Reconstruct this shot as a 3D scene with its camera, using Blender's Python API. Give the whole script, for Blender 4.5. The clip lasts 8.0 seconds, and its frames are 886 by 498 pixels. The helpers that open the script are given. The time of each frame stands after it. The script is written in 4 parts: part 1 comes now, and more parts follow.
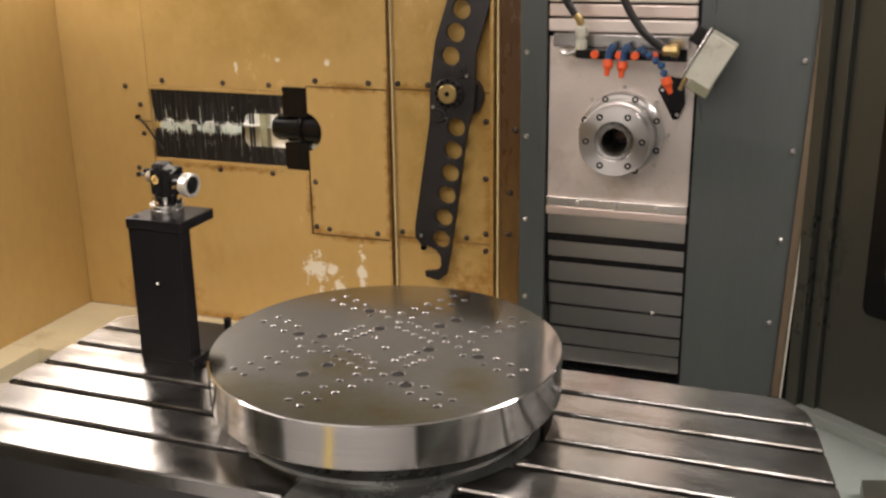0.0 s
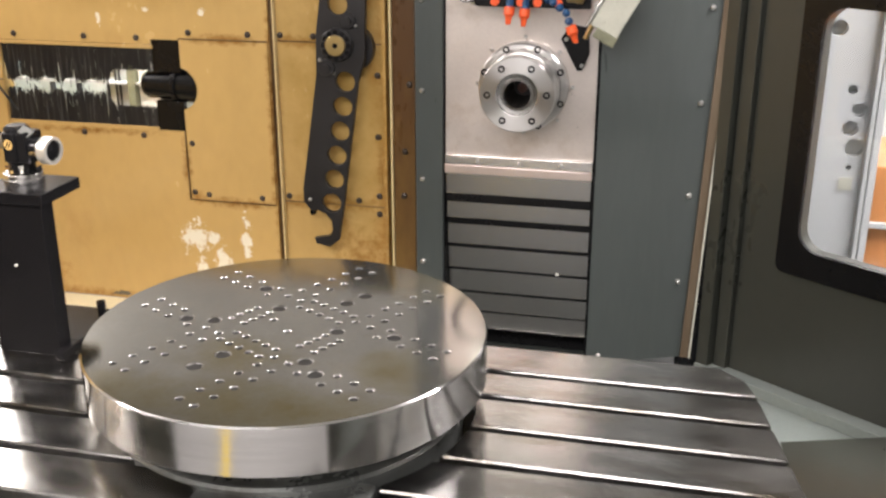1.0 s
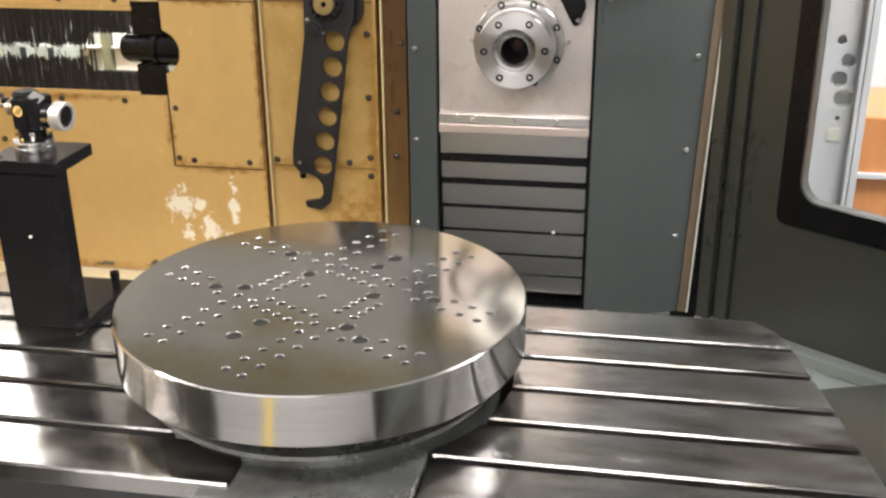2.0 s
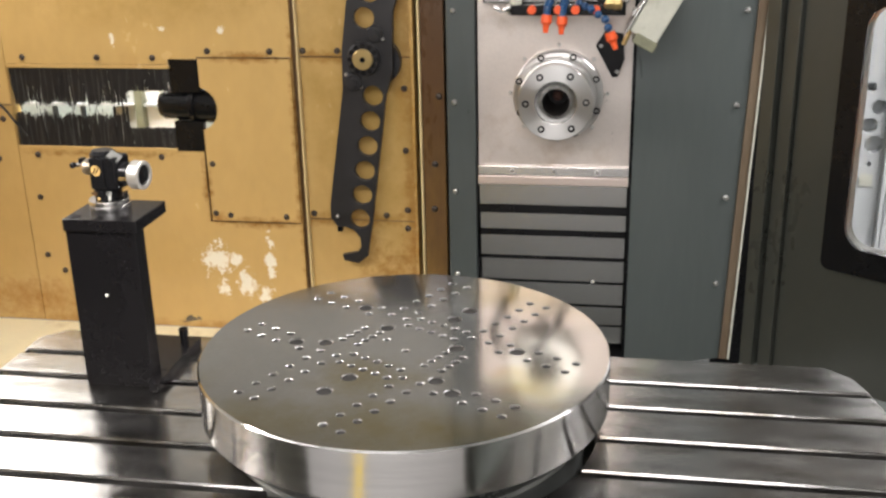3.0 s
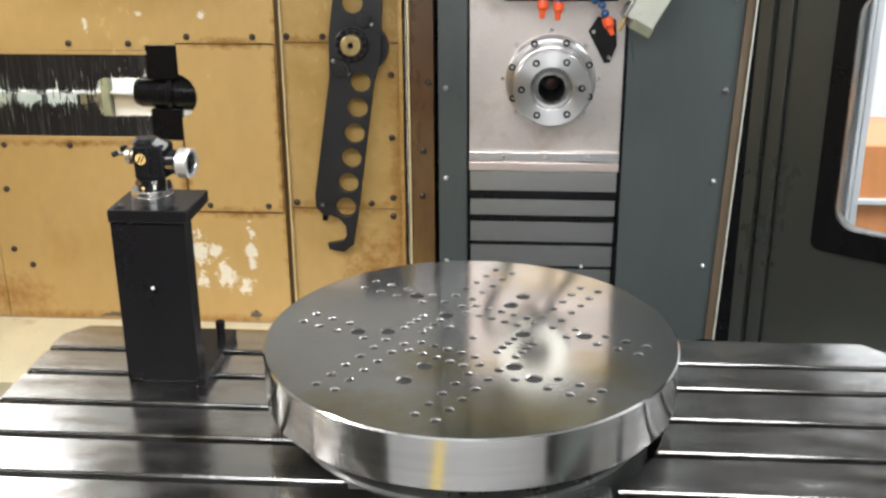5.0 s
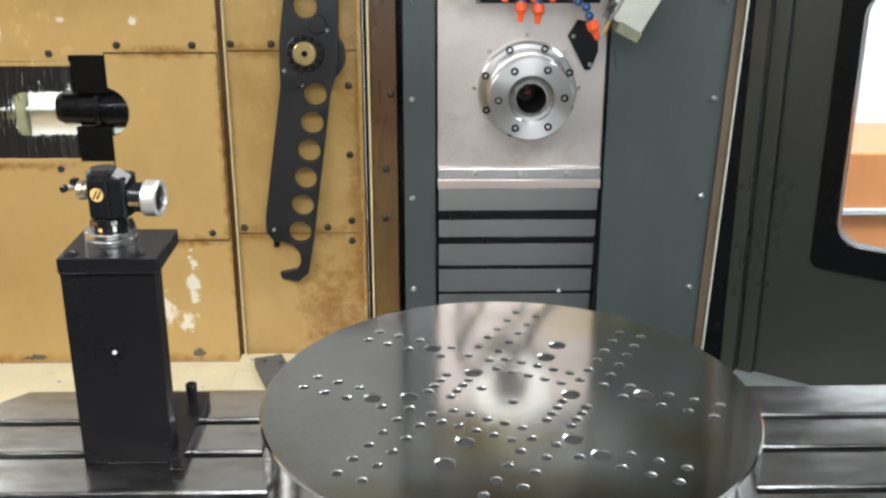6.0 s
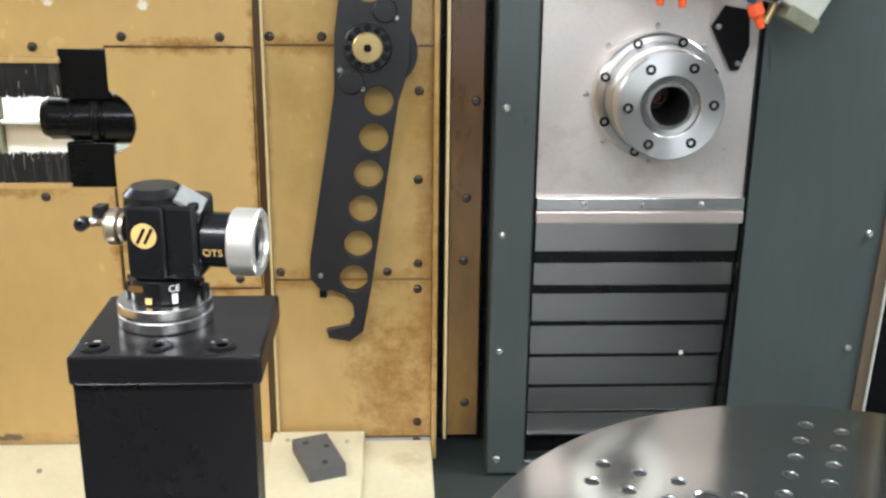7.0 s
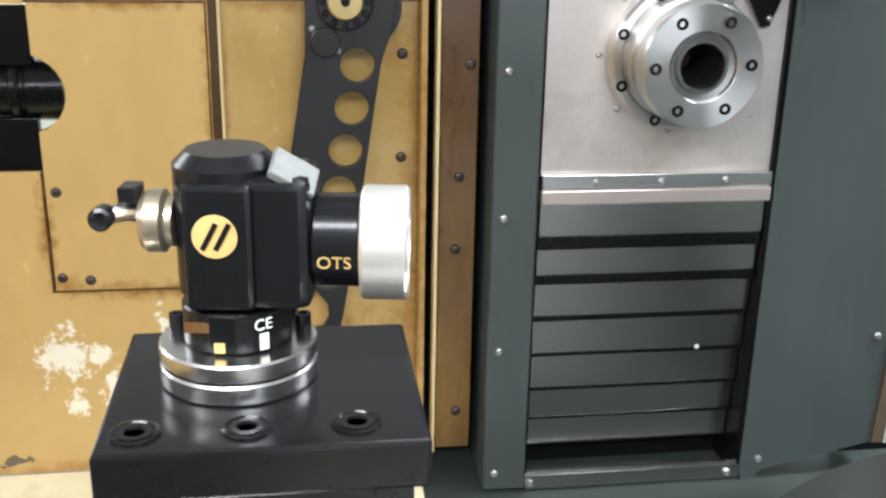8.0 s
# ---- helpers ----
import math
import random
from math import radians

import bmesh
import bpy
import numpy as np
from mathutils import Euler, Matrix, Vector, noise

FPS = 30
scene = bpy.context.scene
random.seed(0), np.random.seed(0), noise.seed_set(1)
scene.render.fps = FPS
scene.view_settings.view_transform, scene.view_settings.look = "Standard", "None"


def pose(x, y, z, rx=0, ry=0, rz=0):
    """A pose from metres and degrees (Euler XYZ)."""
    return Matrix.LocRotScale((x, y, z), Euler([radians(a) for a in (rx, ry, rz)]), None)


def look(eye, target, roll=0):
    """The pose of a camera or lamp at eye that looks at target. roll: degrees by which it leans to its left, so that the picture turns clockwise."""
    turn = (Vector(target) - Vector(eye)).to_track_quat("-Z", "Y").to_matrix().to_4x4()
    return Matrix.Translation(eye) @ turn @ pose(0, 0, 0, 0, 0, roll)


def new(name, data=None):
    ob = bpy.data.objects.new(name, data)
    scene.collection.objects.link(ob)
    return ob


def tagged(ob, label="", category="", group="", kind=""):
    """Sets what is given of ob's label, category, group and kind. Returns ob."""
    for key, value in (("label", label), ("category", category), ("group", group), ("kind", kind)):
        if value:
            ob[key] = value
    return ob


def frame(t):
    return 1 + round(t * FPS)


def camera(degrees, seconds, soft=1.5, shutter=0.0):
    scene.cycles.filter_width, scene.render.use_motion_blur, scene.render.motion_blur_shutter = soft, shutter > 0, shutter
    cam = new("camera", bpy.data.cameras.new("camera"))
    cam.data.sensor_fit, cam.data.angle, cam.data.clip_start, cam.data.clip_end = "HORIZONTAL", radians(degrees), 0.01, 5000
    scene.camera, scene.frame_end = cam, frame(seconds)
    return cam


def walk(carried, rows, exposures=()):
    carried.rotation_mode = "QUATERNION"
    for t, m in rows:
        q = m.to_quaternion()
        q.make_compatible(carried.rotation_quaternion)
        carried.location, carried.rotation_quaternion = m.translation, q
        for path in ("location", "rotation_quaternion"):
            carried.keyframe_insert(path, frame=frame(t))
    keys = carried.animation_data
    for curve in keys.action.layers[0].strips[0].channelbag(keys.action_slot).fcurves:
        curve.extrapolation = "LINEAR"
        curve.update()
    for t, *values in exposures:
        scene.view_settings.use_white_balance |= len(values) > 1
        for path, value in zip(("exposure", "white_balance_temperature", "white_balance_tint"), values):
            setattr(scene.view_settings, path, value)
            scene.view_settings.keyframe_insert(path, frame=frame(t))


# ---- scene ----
cam = camera(46.0, 8.0, soft=2.5)


def aim(x, y, z, yaw, pitch, roll):
    a, b = radians(yaw), radians(pitch)
    ahead = Vector((-math.sin(a) * math.cos(b), math.cos(a) * math.cos(b), math.sin(b)))
    return look((x, y, z), Vector((x, y, z)) + ahead, roll)


# seconds, place, yaw, pitch, roll
ROWS = [
    (0, 0.628, -0.220, 1.067, 20.21, -17.79, -0.80),
    (0.5, 0.544, -0.095, 1.034, 16.52, -19.57, -0.84),
    (1, 0.482, -0.004, 1.008, 13.02, -20.16, -0.02),
    (1.2, 0.453, 0.018, 0.994, 11.61, -20.47, 0.23),
    (2.3, 0.248, -0.011, 0.990, 10.04, -22.56, -0.55),
    (2.5, 0.206, -0.015, 0.987, 10.22, -21.86, -0.75),
    (3, 0.145, -0.036, 1.002, 9.64, -19.55, -1.24),
    (3.5, 0.075, -0.053, 1.006, 8.32, -19.48, -1.19),
    (4, -0.006, -0.046, 0.996, 6.91, -19.94, -0.98),
    (4.5, -0.083, -0.055, 1.001, 5.43, -20.19, -0.70),
    (4.7, -0.107, -0.060, 1.000, 4.98, -20.24, -0.62),
    (5.8, -0.327, 0.135, 0.960, 0.28, -20.09, -0.05),
    (6, -0.372, 0.275, 0.939, -1.13, -19.85, 0.05),
    (6.5, -0.541, 0.739, 0.808, -3.22, -18.77, 2.18),
    (7, -0.676, 1.015, 0.723, -2.71, -18.01, 0.62),
    (7.5, -0.773, 1.237, 0.668, -5.55, -17.47, 1.96),
    (8, -0.848, 1.376, 0.618, -8.21, -18.85, 1.08),
]
walk(cam, [(r[0], aim(*r[1:])) for r in ROWS], exposures=[(0, -0.55, 7400, 20), (0.5, -0.14, 7050, 19), (1, 0.08, 6800, 17), (2.5, 0.02, 6700, 15), (4.5, 0.0, 6350, 12), (6.5, 0.08, 5950, 9), (8, 0.28, 5900, 8)])

# ---- light ----
world = bpy.data.worlds.new("world")
scene.world = world
world.use_nodes = True
world.node_tree.nodes["Background"].inputs["Color"].default_value = (0.9, 0.95, 1.0, 1)
world.node_tree.nodes["Background"].inputs["Strength"].default_value = 0.25


def area_lamp(name, eye, target, sx, sy, watts, colour=(1, 0.96, 0.9)):
    data = bpy.data.lights.new(name, "AREA")
    data.shape, data.size, data.size_y, data.energy, data.color = "RECTANGLE", sx, sy, watts, colour
    ob = new(name, data)
    ob.matrix_world = look(eye, target)
    return ob


area_lamp("work_light_corner", (-2.46, 3.28, 1.22), (-1.2, 2.7, -0.8), 0.95, 0.75, 21, (1, 0.99, 0.96))
# added fill lamps, unseen: one for column and spindle, one for wall and table
area_lamp("column_fill", (-0.05, 2.75, 1.72), (-0.05, 3.1, 0), 1.1, 0.2, 9, (1, 0.97, 0.94))
area_lamp("header_fill", (-1.45, 1.30, 1.20), (-1.45, 1.50, -1.0), 1.4, 0.14, 45, (1, 0.98, 0.95))
area_lamp("shop_light_front", (-1.0, -2.2, 3.2), (-1.0, -2.0, 0), 3.2, 0.6, 230, (0.97, 0.99, 1))
area_lamp("shop_light_rear", (1.4, -4.0, 3.2), (1.4, -3.8, 0), 3.2, 0.6, 230, (0.97, 0.99, 1))
area_lamp("shop_light_side", (2.6, 3.0, 3.0), (1.6, 4.6, 0), 2.0, 0.6, 420, (0.97, 0.99, 1))


# ---- materials ----
def material(name, colour, rough=0.5, metal=0.0, spread=0.12, scale=6.0, grain=90.0, bump=0.0, coat=0.0, stretch=(1, 1, 1), rvar=0.12, dirt=None, dirt_at=0.62, detail=4):
    """Paint or metal with two scales of variation; dirt: colour of stains."""
    m = bpy.data.materials.new(name)
    m.use_nodes = True
    nt = m.node_tree
    n, l = nt.nodes, nt.links
    b = n["Principled BSDF"]
    b.inputs["Metallic"].default_value = metal
    b.inputs["Coat Weight"].default_value = coat
    geo = n.new("ShaderNodeNewGeometry")
    mp = n.new("ShaderNodeMapping")
    mp.inputs["Scale"].default_value = stretch
    l.new(geo.outputs["Position"], mp.inputs["Vector"])
    n1, n2 = n.new("ShaderNodeTexNoise"), n.new("ShaderNodeTexNoise")
    n1.inputs["Scale"].default_value, n1.inputs["Detail"].default_value = scale, detail
    n2.inputs["Scale"].default_value, n2.inputs["Detail"].default_value = grain, 2
    for q in (n1, n2):
        l.new(mp.outputs["Vector"], q.inputs["Vector"])
    mix = n.new("ShaderNodeMath")
    mix.operation = "MULTIPLY_ADD"
    l.new(n2.outputs["Fac"], mix.inputs[0])
    mix.inputs[1].default_value = 0.45
    l.new(n1.outputs["Fac"], mix.inputs[2])
    ramp = n.new("ShaderNodeMapRange")
    ramp.inputs["From Min"].default_value, ramp.inputs["From Max"].default_value = 0.35, 1.1
    ramp.inputs["To Min"].default_value, ramp.inputs["To Max"].default_value = 1 - spread, 1 + spread
    l.new(mix.outputs[0], ramp.inputs["Value"])
    mul = n.new("ShaderNodeVectorMath")
    mul.operation = "SCALE"
    mul.inputs[0].default_value = colour
    l.new(ramp.outputs["Result"], mul.inputs["Scale"])
    out = mul.outputs["Vector"]
    if dirt:
        n3 = n.new("ShaderNodeTexNoise")
        n3.inputs["Scale"].default_value, n3.inputs["Detail"].default_value, n3.inputs["Roughness"].default_value = scale * 0.6, 8, 0.65
        l.new(mp.outputs["Vector"], n3.inputs["Vector"])
        r3 = n.new("ShaderNodeMapRange")
        r3.inputs["From Min"].default_value, r3.inputs["From Max"].default_value = dirt_at - 0.1, dirt_at + 0.08
        r3.inputs["To Max"].default_value = 0.8
        l.new(n3.outputs["Fac"], r3.inputs["Value"])
        mx = n.new("ShaderNodeMix")
        mx.data_type = "RGBA"
        l.new(r3.outputs["Result"], mx.inputs["Factor"])
        l.new(out, mx.inputs["A"])
        mx.inputs["B"].default_value = (*dirt, 1)
        out = mx.outputs["Result"]
    l.new(out, b.inputs["Base Color"])
    rr = n.new("ShaderNodeMapRange")
    rr.inputs["From Min"].default_value, rr.inputs["From Max"].default_value = 0.35, 1.1
    rr.inputs["To Min"].default_value, rr.inputs["To Max"].default_value = max(0.03, rough - rvar), rough + rvar
    l.new(mix.outputs[0], rr.inputs["Value"])
    l.new(rr.outputs["Result"], b.inputs["Roughness"])
    if bump:
        bp = n.new("ShaderNodeBump")
        bp.inputs["Strength"].default_value, bp.inputs["Distance"].default_value = bump, 0.002
        l.new(n2.outputs["Fac"], bp.inputs["Height"])
        l.new(bp.outputs["Normal"], b.inputs["Normal"])
    return m


def chipped_or_shaded(m, spots, colour, edge=(0.72, 0.77), flat=False, grain=26):
    """Bare patches, stains or painted shade round some places of a wall: (x, z, half width, half height); flat: of a
    level face, (x, y, half width, half depth).
    """
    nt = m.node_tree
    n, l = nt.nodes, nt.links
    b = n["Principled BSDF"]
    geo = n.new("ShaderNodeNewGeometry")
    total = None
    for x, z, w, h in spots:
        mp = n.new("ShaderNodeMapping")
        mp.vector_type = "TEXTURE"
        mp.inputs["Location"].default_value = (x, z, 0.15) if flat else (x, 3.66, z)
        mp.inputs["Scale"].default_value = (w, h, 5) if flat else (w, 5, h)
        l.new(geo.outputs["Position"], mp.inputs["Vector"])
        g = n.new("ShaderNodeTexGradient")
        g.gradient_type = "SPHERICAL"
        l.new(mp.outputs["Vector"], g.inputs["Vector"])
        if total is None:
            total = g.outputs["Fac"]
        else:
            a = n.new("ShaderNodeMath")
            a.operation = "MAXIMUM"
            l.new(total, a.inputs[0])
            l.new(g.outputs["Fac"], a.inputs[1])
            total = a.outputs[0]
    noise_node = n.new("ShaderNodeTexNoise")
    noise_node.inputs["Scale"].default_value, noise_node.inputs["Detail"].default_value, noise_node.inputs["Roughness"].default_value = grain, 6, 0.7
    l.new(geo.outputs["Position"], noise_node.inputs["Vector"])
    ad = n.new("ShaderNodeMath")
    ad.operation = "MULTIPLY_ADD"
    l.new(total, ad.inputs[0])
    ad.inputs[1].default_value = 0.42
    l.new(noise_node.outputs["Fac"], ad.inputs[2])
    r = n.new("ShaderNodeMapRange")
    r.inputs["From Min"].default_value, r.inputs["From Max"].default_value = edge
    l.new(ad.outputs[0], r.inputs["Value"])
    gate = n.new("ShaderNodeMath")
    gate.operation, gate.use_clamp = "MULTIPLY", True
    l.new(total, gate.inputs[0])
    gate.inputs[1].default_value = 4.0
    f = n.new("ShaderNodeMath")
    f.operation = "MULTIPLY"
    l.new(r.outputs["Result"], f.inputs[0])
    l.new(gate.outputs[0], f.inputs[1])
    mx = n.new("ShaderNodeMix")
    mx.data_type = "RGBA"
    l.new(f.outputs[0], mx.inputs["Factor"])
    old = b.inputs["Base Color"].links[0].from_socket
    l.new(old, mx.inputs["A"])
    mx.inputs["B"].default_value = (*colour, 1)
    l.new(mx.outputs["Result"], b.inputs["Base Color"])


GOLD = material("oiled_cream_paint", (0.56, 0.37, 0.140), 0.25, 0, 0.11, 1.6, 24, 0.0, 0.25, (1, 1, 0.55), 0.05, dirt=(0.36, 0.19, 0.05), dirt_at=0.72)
chipped_or_shaded(GOLD, [(-1.39, -0.40, 0.12, 0.12), (-1.31, -0.40, 0.06, 0.07), (-1.37, -0.53, 0.05, 0.08), (-1.27, -0.50, 0.08, 0.11), (-1.17, -0.40, 0.04, 0.18), (-1.20, -0.55, 0.05, 0.06), (-1.29, 0.49, 0.03, 0.03), (-1.72, 0.46, 0.02, 0.05), (-1.52, 0.50, 0.03, 0.02)], (0.85, 0.80, 0.66), (0.70, 0.80))
chipped_or_shaded(GOLD, [(-0.60, -0.30, 0.055, 0.5), (-0.63, 0.30, 0.04, 0.3), (-0.66, -0.64, 0.10, 0.12), (-1.37, -0.23, 0.06, 0.04), (-1.9, -0.69, 0.5, 0.035), (-1.3, -0.69, 0.4, 0.03), (-1.02, -0.24, 0.03, 0.05), (-0.95, 0.40, 0.10, 0.03), (-0.62, 0.7, 0.05, 0.3), (-2.2, -0.6, 0.3, 0.12)], (0.38, 0.19, 0.05), (0.55, 0.98))
chipped_or_shaded(GOLD, [(-1.52, -0.665, 0.07, 0.03), (-1.17, -0.67, 0.05, 0.035), (-1.75, -0.68, 0.08, 0.02)], (0.13, 0.11, 0.08))
chipped_or_shaded(GOLD, [(-0.80, -0.226, 0.30, 0.05), (-1.20, -0.245, 0.22, 0.035), (-0.80, 0.397, 0.30, 0.04), (-1.20, 0.395, 0.22, 0.03), (-1.022, 0.05, 0.035, 0.75), (-1.40, -0.10, 0.03, 0.16), (-0.585, 0.1, 0.05, 0.9), (-1.82, 0.018, 0.40, 0.022), (-0.70, -0.50, 0.16, 0.30)], (0.30, 0.145, 0.035), (0.58, 0.92))
# right: oil browning plus painted shade of the set-back panels; top: painted light falloff
chipped_or_shaded(GOLD, [(-0.72, 0.30, 0.34, 1.0), (-1.6, 0.80, 1.0, 0.35)], (0.36, 0.225, 0.06), (0.42, 1.05), False, 5)
CREAM = material("cream_ledge_paint", (0.78, 0.70, 0.47), 0.45, 0, 0.12, 5, 60, 0.03, 0, dirt=(0.40, 0.26, 0.08), dirt_at=0.66)
BROWN = material("oil_stained_paint", (0.20, 0.115, 0.032), 0.30, 0, 0.45, 3, 50, 0.02, 0.2, (1, 1, 0.3), dirt=(0.06, 0.024, 0.010), dirt_at=0.50)
# brown darkened to carry the shade beside the fold
GROOVE = material("shaded_brown_groove", (0.085, 0.045, 0.016), 0.35, 0, 0.4, 6, 60, 0.0, 0, (1, 1, 0.3))
LIPM = material("worn_sheet_edge", (0.66, 0.52, 0.27), 0.35, 0, 0.25, 8, 60, 0.0, 0.1, (1, 1, 0.25), dirt=(0.30, 0.17, 0.05), dirt_at=0.60)
GREEN = material("grey_green_paint", (0.066, 0.077, 0.074), 0.30, 0, 0.13, 2.5, 40, 0.0, 0.12, (1.5, 1, 0.2), 0.05)
DARKF = material("dark_door_paint", (0.037, 0.039, 0.032), 0.33, 0, 0.15, 2, 40, 0.0, 0, (1, 1, 0.5), dirt=(0.046, 0.034, 0.021), dirt_at=0.60)
GREYD = material("grey_cabin_paint", (0.40, 0.40, 0.38), 0.5, 0, 0.15, 2, 60)
FLOORP = material("grey_chute_paint", (0.20, 0.225, 0.21), 0.35, 0, 0.2, 3, 80, 0.05)
# grey-green sheet paint darkened for the shade under table and column
TROUGH = material("shaded_trough_paint", (0.040, 0.048, 0.043), 0.42, 0, 0.25, 4, 80, 0.03)
TABLE = material("ground_cast_iron", (0.57, 0.56, 0.545), 0.20, 1, 0.22, 7, 140, 0.04, 0, (1, 3, 1), 0.10, dirt=(0.30, 0.27, 0.22), dirt_at=0.59)
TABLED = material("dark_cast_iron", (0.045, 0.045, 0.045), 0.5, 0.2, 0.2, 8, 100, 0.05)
PLAT = material("oily_ground_steel", (0.45, 0.44, 0.415), 0.105, 1, 0.2, 4, 160, 0.0, 0, (1, 1, 1), 0.035, dirt=(0.40, 0.35, 0.22), dirt_at=0.60)
chipped_or_shaded(PLAT, [(-0.12, 1.45, 0.30, 0.12), (-0.42, 1.44, 0.20, 0.10), (-0.30, 1.62, 0.16, 0.09), (0.02, 1.62, 0.10, 0.12)], (0.33, 0.27, 0.12), (0.50, 1.05), True, 6)
# near black: the shade inside holes and bore, put into the colour
HOLE = material("hole_shade_black", (0.012, 0.011, 0.010), 0.5, 0.0, 0.4, 60, 400)
THREAD = material("cut_thread_steel", (0.27, 0.265, 0.25), 0.30, 1, 0.3, 60, 400)
RIM = material("turned_steel", (0.56, 0.55, 0.535), 0.15, 1, 0.10, 6, 40, 0.0, 0, (0.3, 0.3, 14), 0.05)
STEEL = material("machined_steel", (0.70, 0.68, 0.66), 0.26, 1, 0.04, 3, 20, 0.0, rvar=0.03, detail=1)
SHEET = material("spindle_cover_steel", (0.68, 0.61, 0.56), 0.36, 0.55, 0.12, 5, 120, 0.03, dirt=(0.42, 0.31, 0.22), dirt_at=0.64)
COVER = material("way_cover_steel", (0.41, 0.40, 0.385), 0.25, 1, 0.05, 1.2, 6, 0.0, 0, (1, 1, 1), 0.03, detail=1)
BLACKOX = material("black_oxide_steel", (0.007, 0.0065, 0.007), 0.22, 0.0, 0.15, 5, 90, 0.01, rvar=0.05, detail=2)
BLACKP = material("black_plastic_and_gap_shade", (0.006, 0.006, 0.0065), 0.22, 0, 0.15, 6, 90, 0.0, rvar=0.04, detail=2)
ARMM = material("arm_black_paint", (0.021, 0.020, 0.021), 0.40, 0.2, 0.25, 8, 120, 0.04)
BOLTM = material("oily_bolt_steel", (0.075, 0.06, 0.05), 0.4, 0.6, 0.3, 60, 200)
BOLTS = material("zinc_bolt_steel", (0.55, 0.54, 0.52), 0.3, 1, 0.2, 60, 200)
BRASS = material("brass_plate", (0.60, 0.45, 0.20), 0.32, 0.9, 0.08, 10, 60, rvar=0.04, detail=1)
ALU = material("brushed_aluminium", (0.74, 0.71, 0.65), 0.34, 0.85, 0.05, 4, 120, 0.02, 0, (4, 1, 1), 0.04, detail=1)
BRISTLE = material("black_bristle", (0.014, 0.014, 0.015), 0.5, 0, 0.4, 30, 200)
bn = BRISTLE.node_tree.nodes
hair, lift, tone = bn.new("ShaderNodeNewGeometry"), bn.new("ShaderNodeMath"), bn.new("ShaderNodeMix")
lift.operation, lift.inputs[1].default_value = "POWER", 7.0
tone.data_type = "RGBA"
tone.inputs["A"].default_value, tone.inputs["B"].default_value = (0.009, 0.009, 0.010, 1), (0.07, 0.07, 0.07, 1)
BRISTLE.node_tree.links.new(hair.outputs["Random Per Island"], lift.inputs[0])
BRISTLE.node_tree.links.new(lift.outputs[0], tone.inputs["Factor"])
BRISTLE.node_tree.links.new(tone.outputs["Result"], bn["Principled BSDF"].inputs["Base Color"])
ORANGE = material("orange_plastic", (0.80, 0.10, 0.02), 0.4, 0, 0.1, 20, 100)
BLUE = material("blue_plastic", (0.01, 0.06, 0.16), 0.35, 0, 0.15, 20, 100)
RUBBER = material("black_rubber_hose", (0.015, 0.015, 0.015), 0.4, 0, 0.2, 20, 100)
BEIGE = material("beige_lamp_housing", (0.52, 0.52, 0.44), 0.45, 0, 0.1, 20, 100, dirt=(0.2, 0.2, 0.12), dirt_at=0.66)
DRAWB = material("dull_copper_steel", (0.16, 0.075, 0.055), 0.45, 0.5, 0.2, 30, 100)
CASTG = material("oily_grey_casting", (0.16, 0.165, 0.155), 0.30, 0.6, 0.2, 6, 90, 0.03, dirt=(0.05, 0.045, 0.035), dirt_at=0.55)
LENSM = material("smoked_clear_plastic", (0.11, 0.11, 0.10), 0.38, 0, 0.3, 120, 300, rvar=0.05)
OLIVE = material("olive_grey_plastic", (0.20, 0.20, 0.13), 0.5, 0, 0.2, 20, 100)
GREYB = material("grey_block_coating", (0.11, 0.11, 0.11), 0.6, 0, 0.2, 20, 120, 0.1)
PINKB = material("copper_tinted_strip", (0.74, 0.62, 0.56), 0.3, 0.7, 0.05, 3, 30, rvar=0.04, detail=1)
WHITEP = material("white_shop_paint", (0.80, 0.81, 0.80), 0.5, 0, 0.06, 2, 60)
GREYP = material("light_grey_panel", (0.46, 0.48, 0.48), 0.45, 0, 0.08, 3, 60)
SLATE = material("grey_green_panel", (0.42, 0.47, 0.45), 0.5, 0, 0.25, 9, 60)
WOOD = material("orange_stained_wood", (0.55, 0.23, 0.08), 0.4, 0, 0.3, 4, 40, 0.03, 0.1, (1, 1, 0.12))
YELLOW = material("yellow_reflection_strip", (0.72, 0.50, 0.04), 0.45, 0, 0.12, 6, 60, 0.02)
SHOPF = material("shop_floor_concrete", (0.30, 0.29, 0.28), 0.6, 0, 0.2, 1.5, 40, 0.05)
LABEL = material("gold_print", (0.62, 0.40, 0.14), 0.4, 0.3, 0.08, 40, 200)
WPRINT = material("white_print", (0.75, 0.74, 0.66), 0.5, 0, 0.05, 40, 200)
GLASS = bpy.data.materials.new("window_glass")
GLASS.use_nodes = True
gb = GLASS.node_tree.nodes["Principled BSDF"]
gb.inputs["Transmission Weight"].default_value, gb.inputs["Roughness"].default_value, gb.inputs["IOR"].default_value = 1.0, 0.02, 1.45


def turned(m, axis, amount=0.85):
    """Circular turning marks round an axis: the gloss spreads across them."""
    t = m.node_tree.nodes.new("ShaderNodeTangent")
    t.direction_type, t.axis = "RADIAL", axis
    b = m.node_tree.nodes["Principled BSDF"]
    b.inputs["Anisotropic"].default_value = amount
    b.inputs["Anisotropic Rotation"].default_value = 0.25
    m.node_tree.links.new(t.outputs["Tangent"], b.inputs["Tangent"])


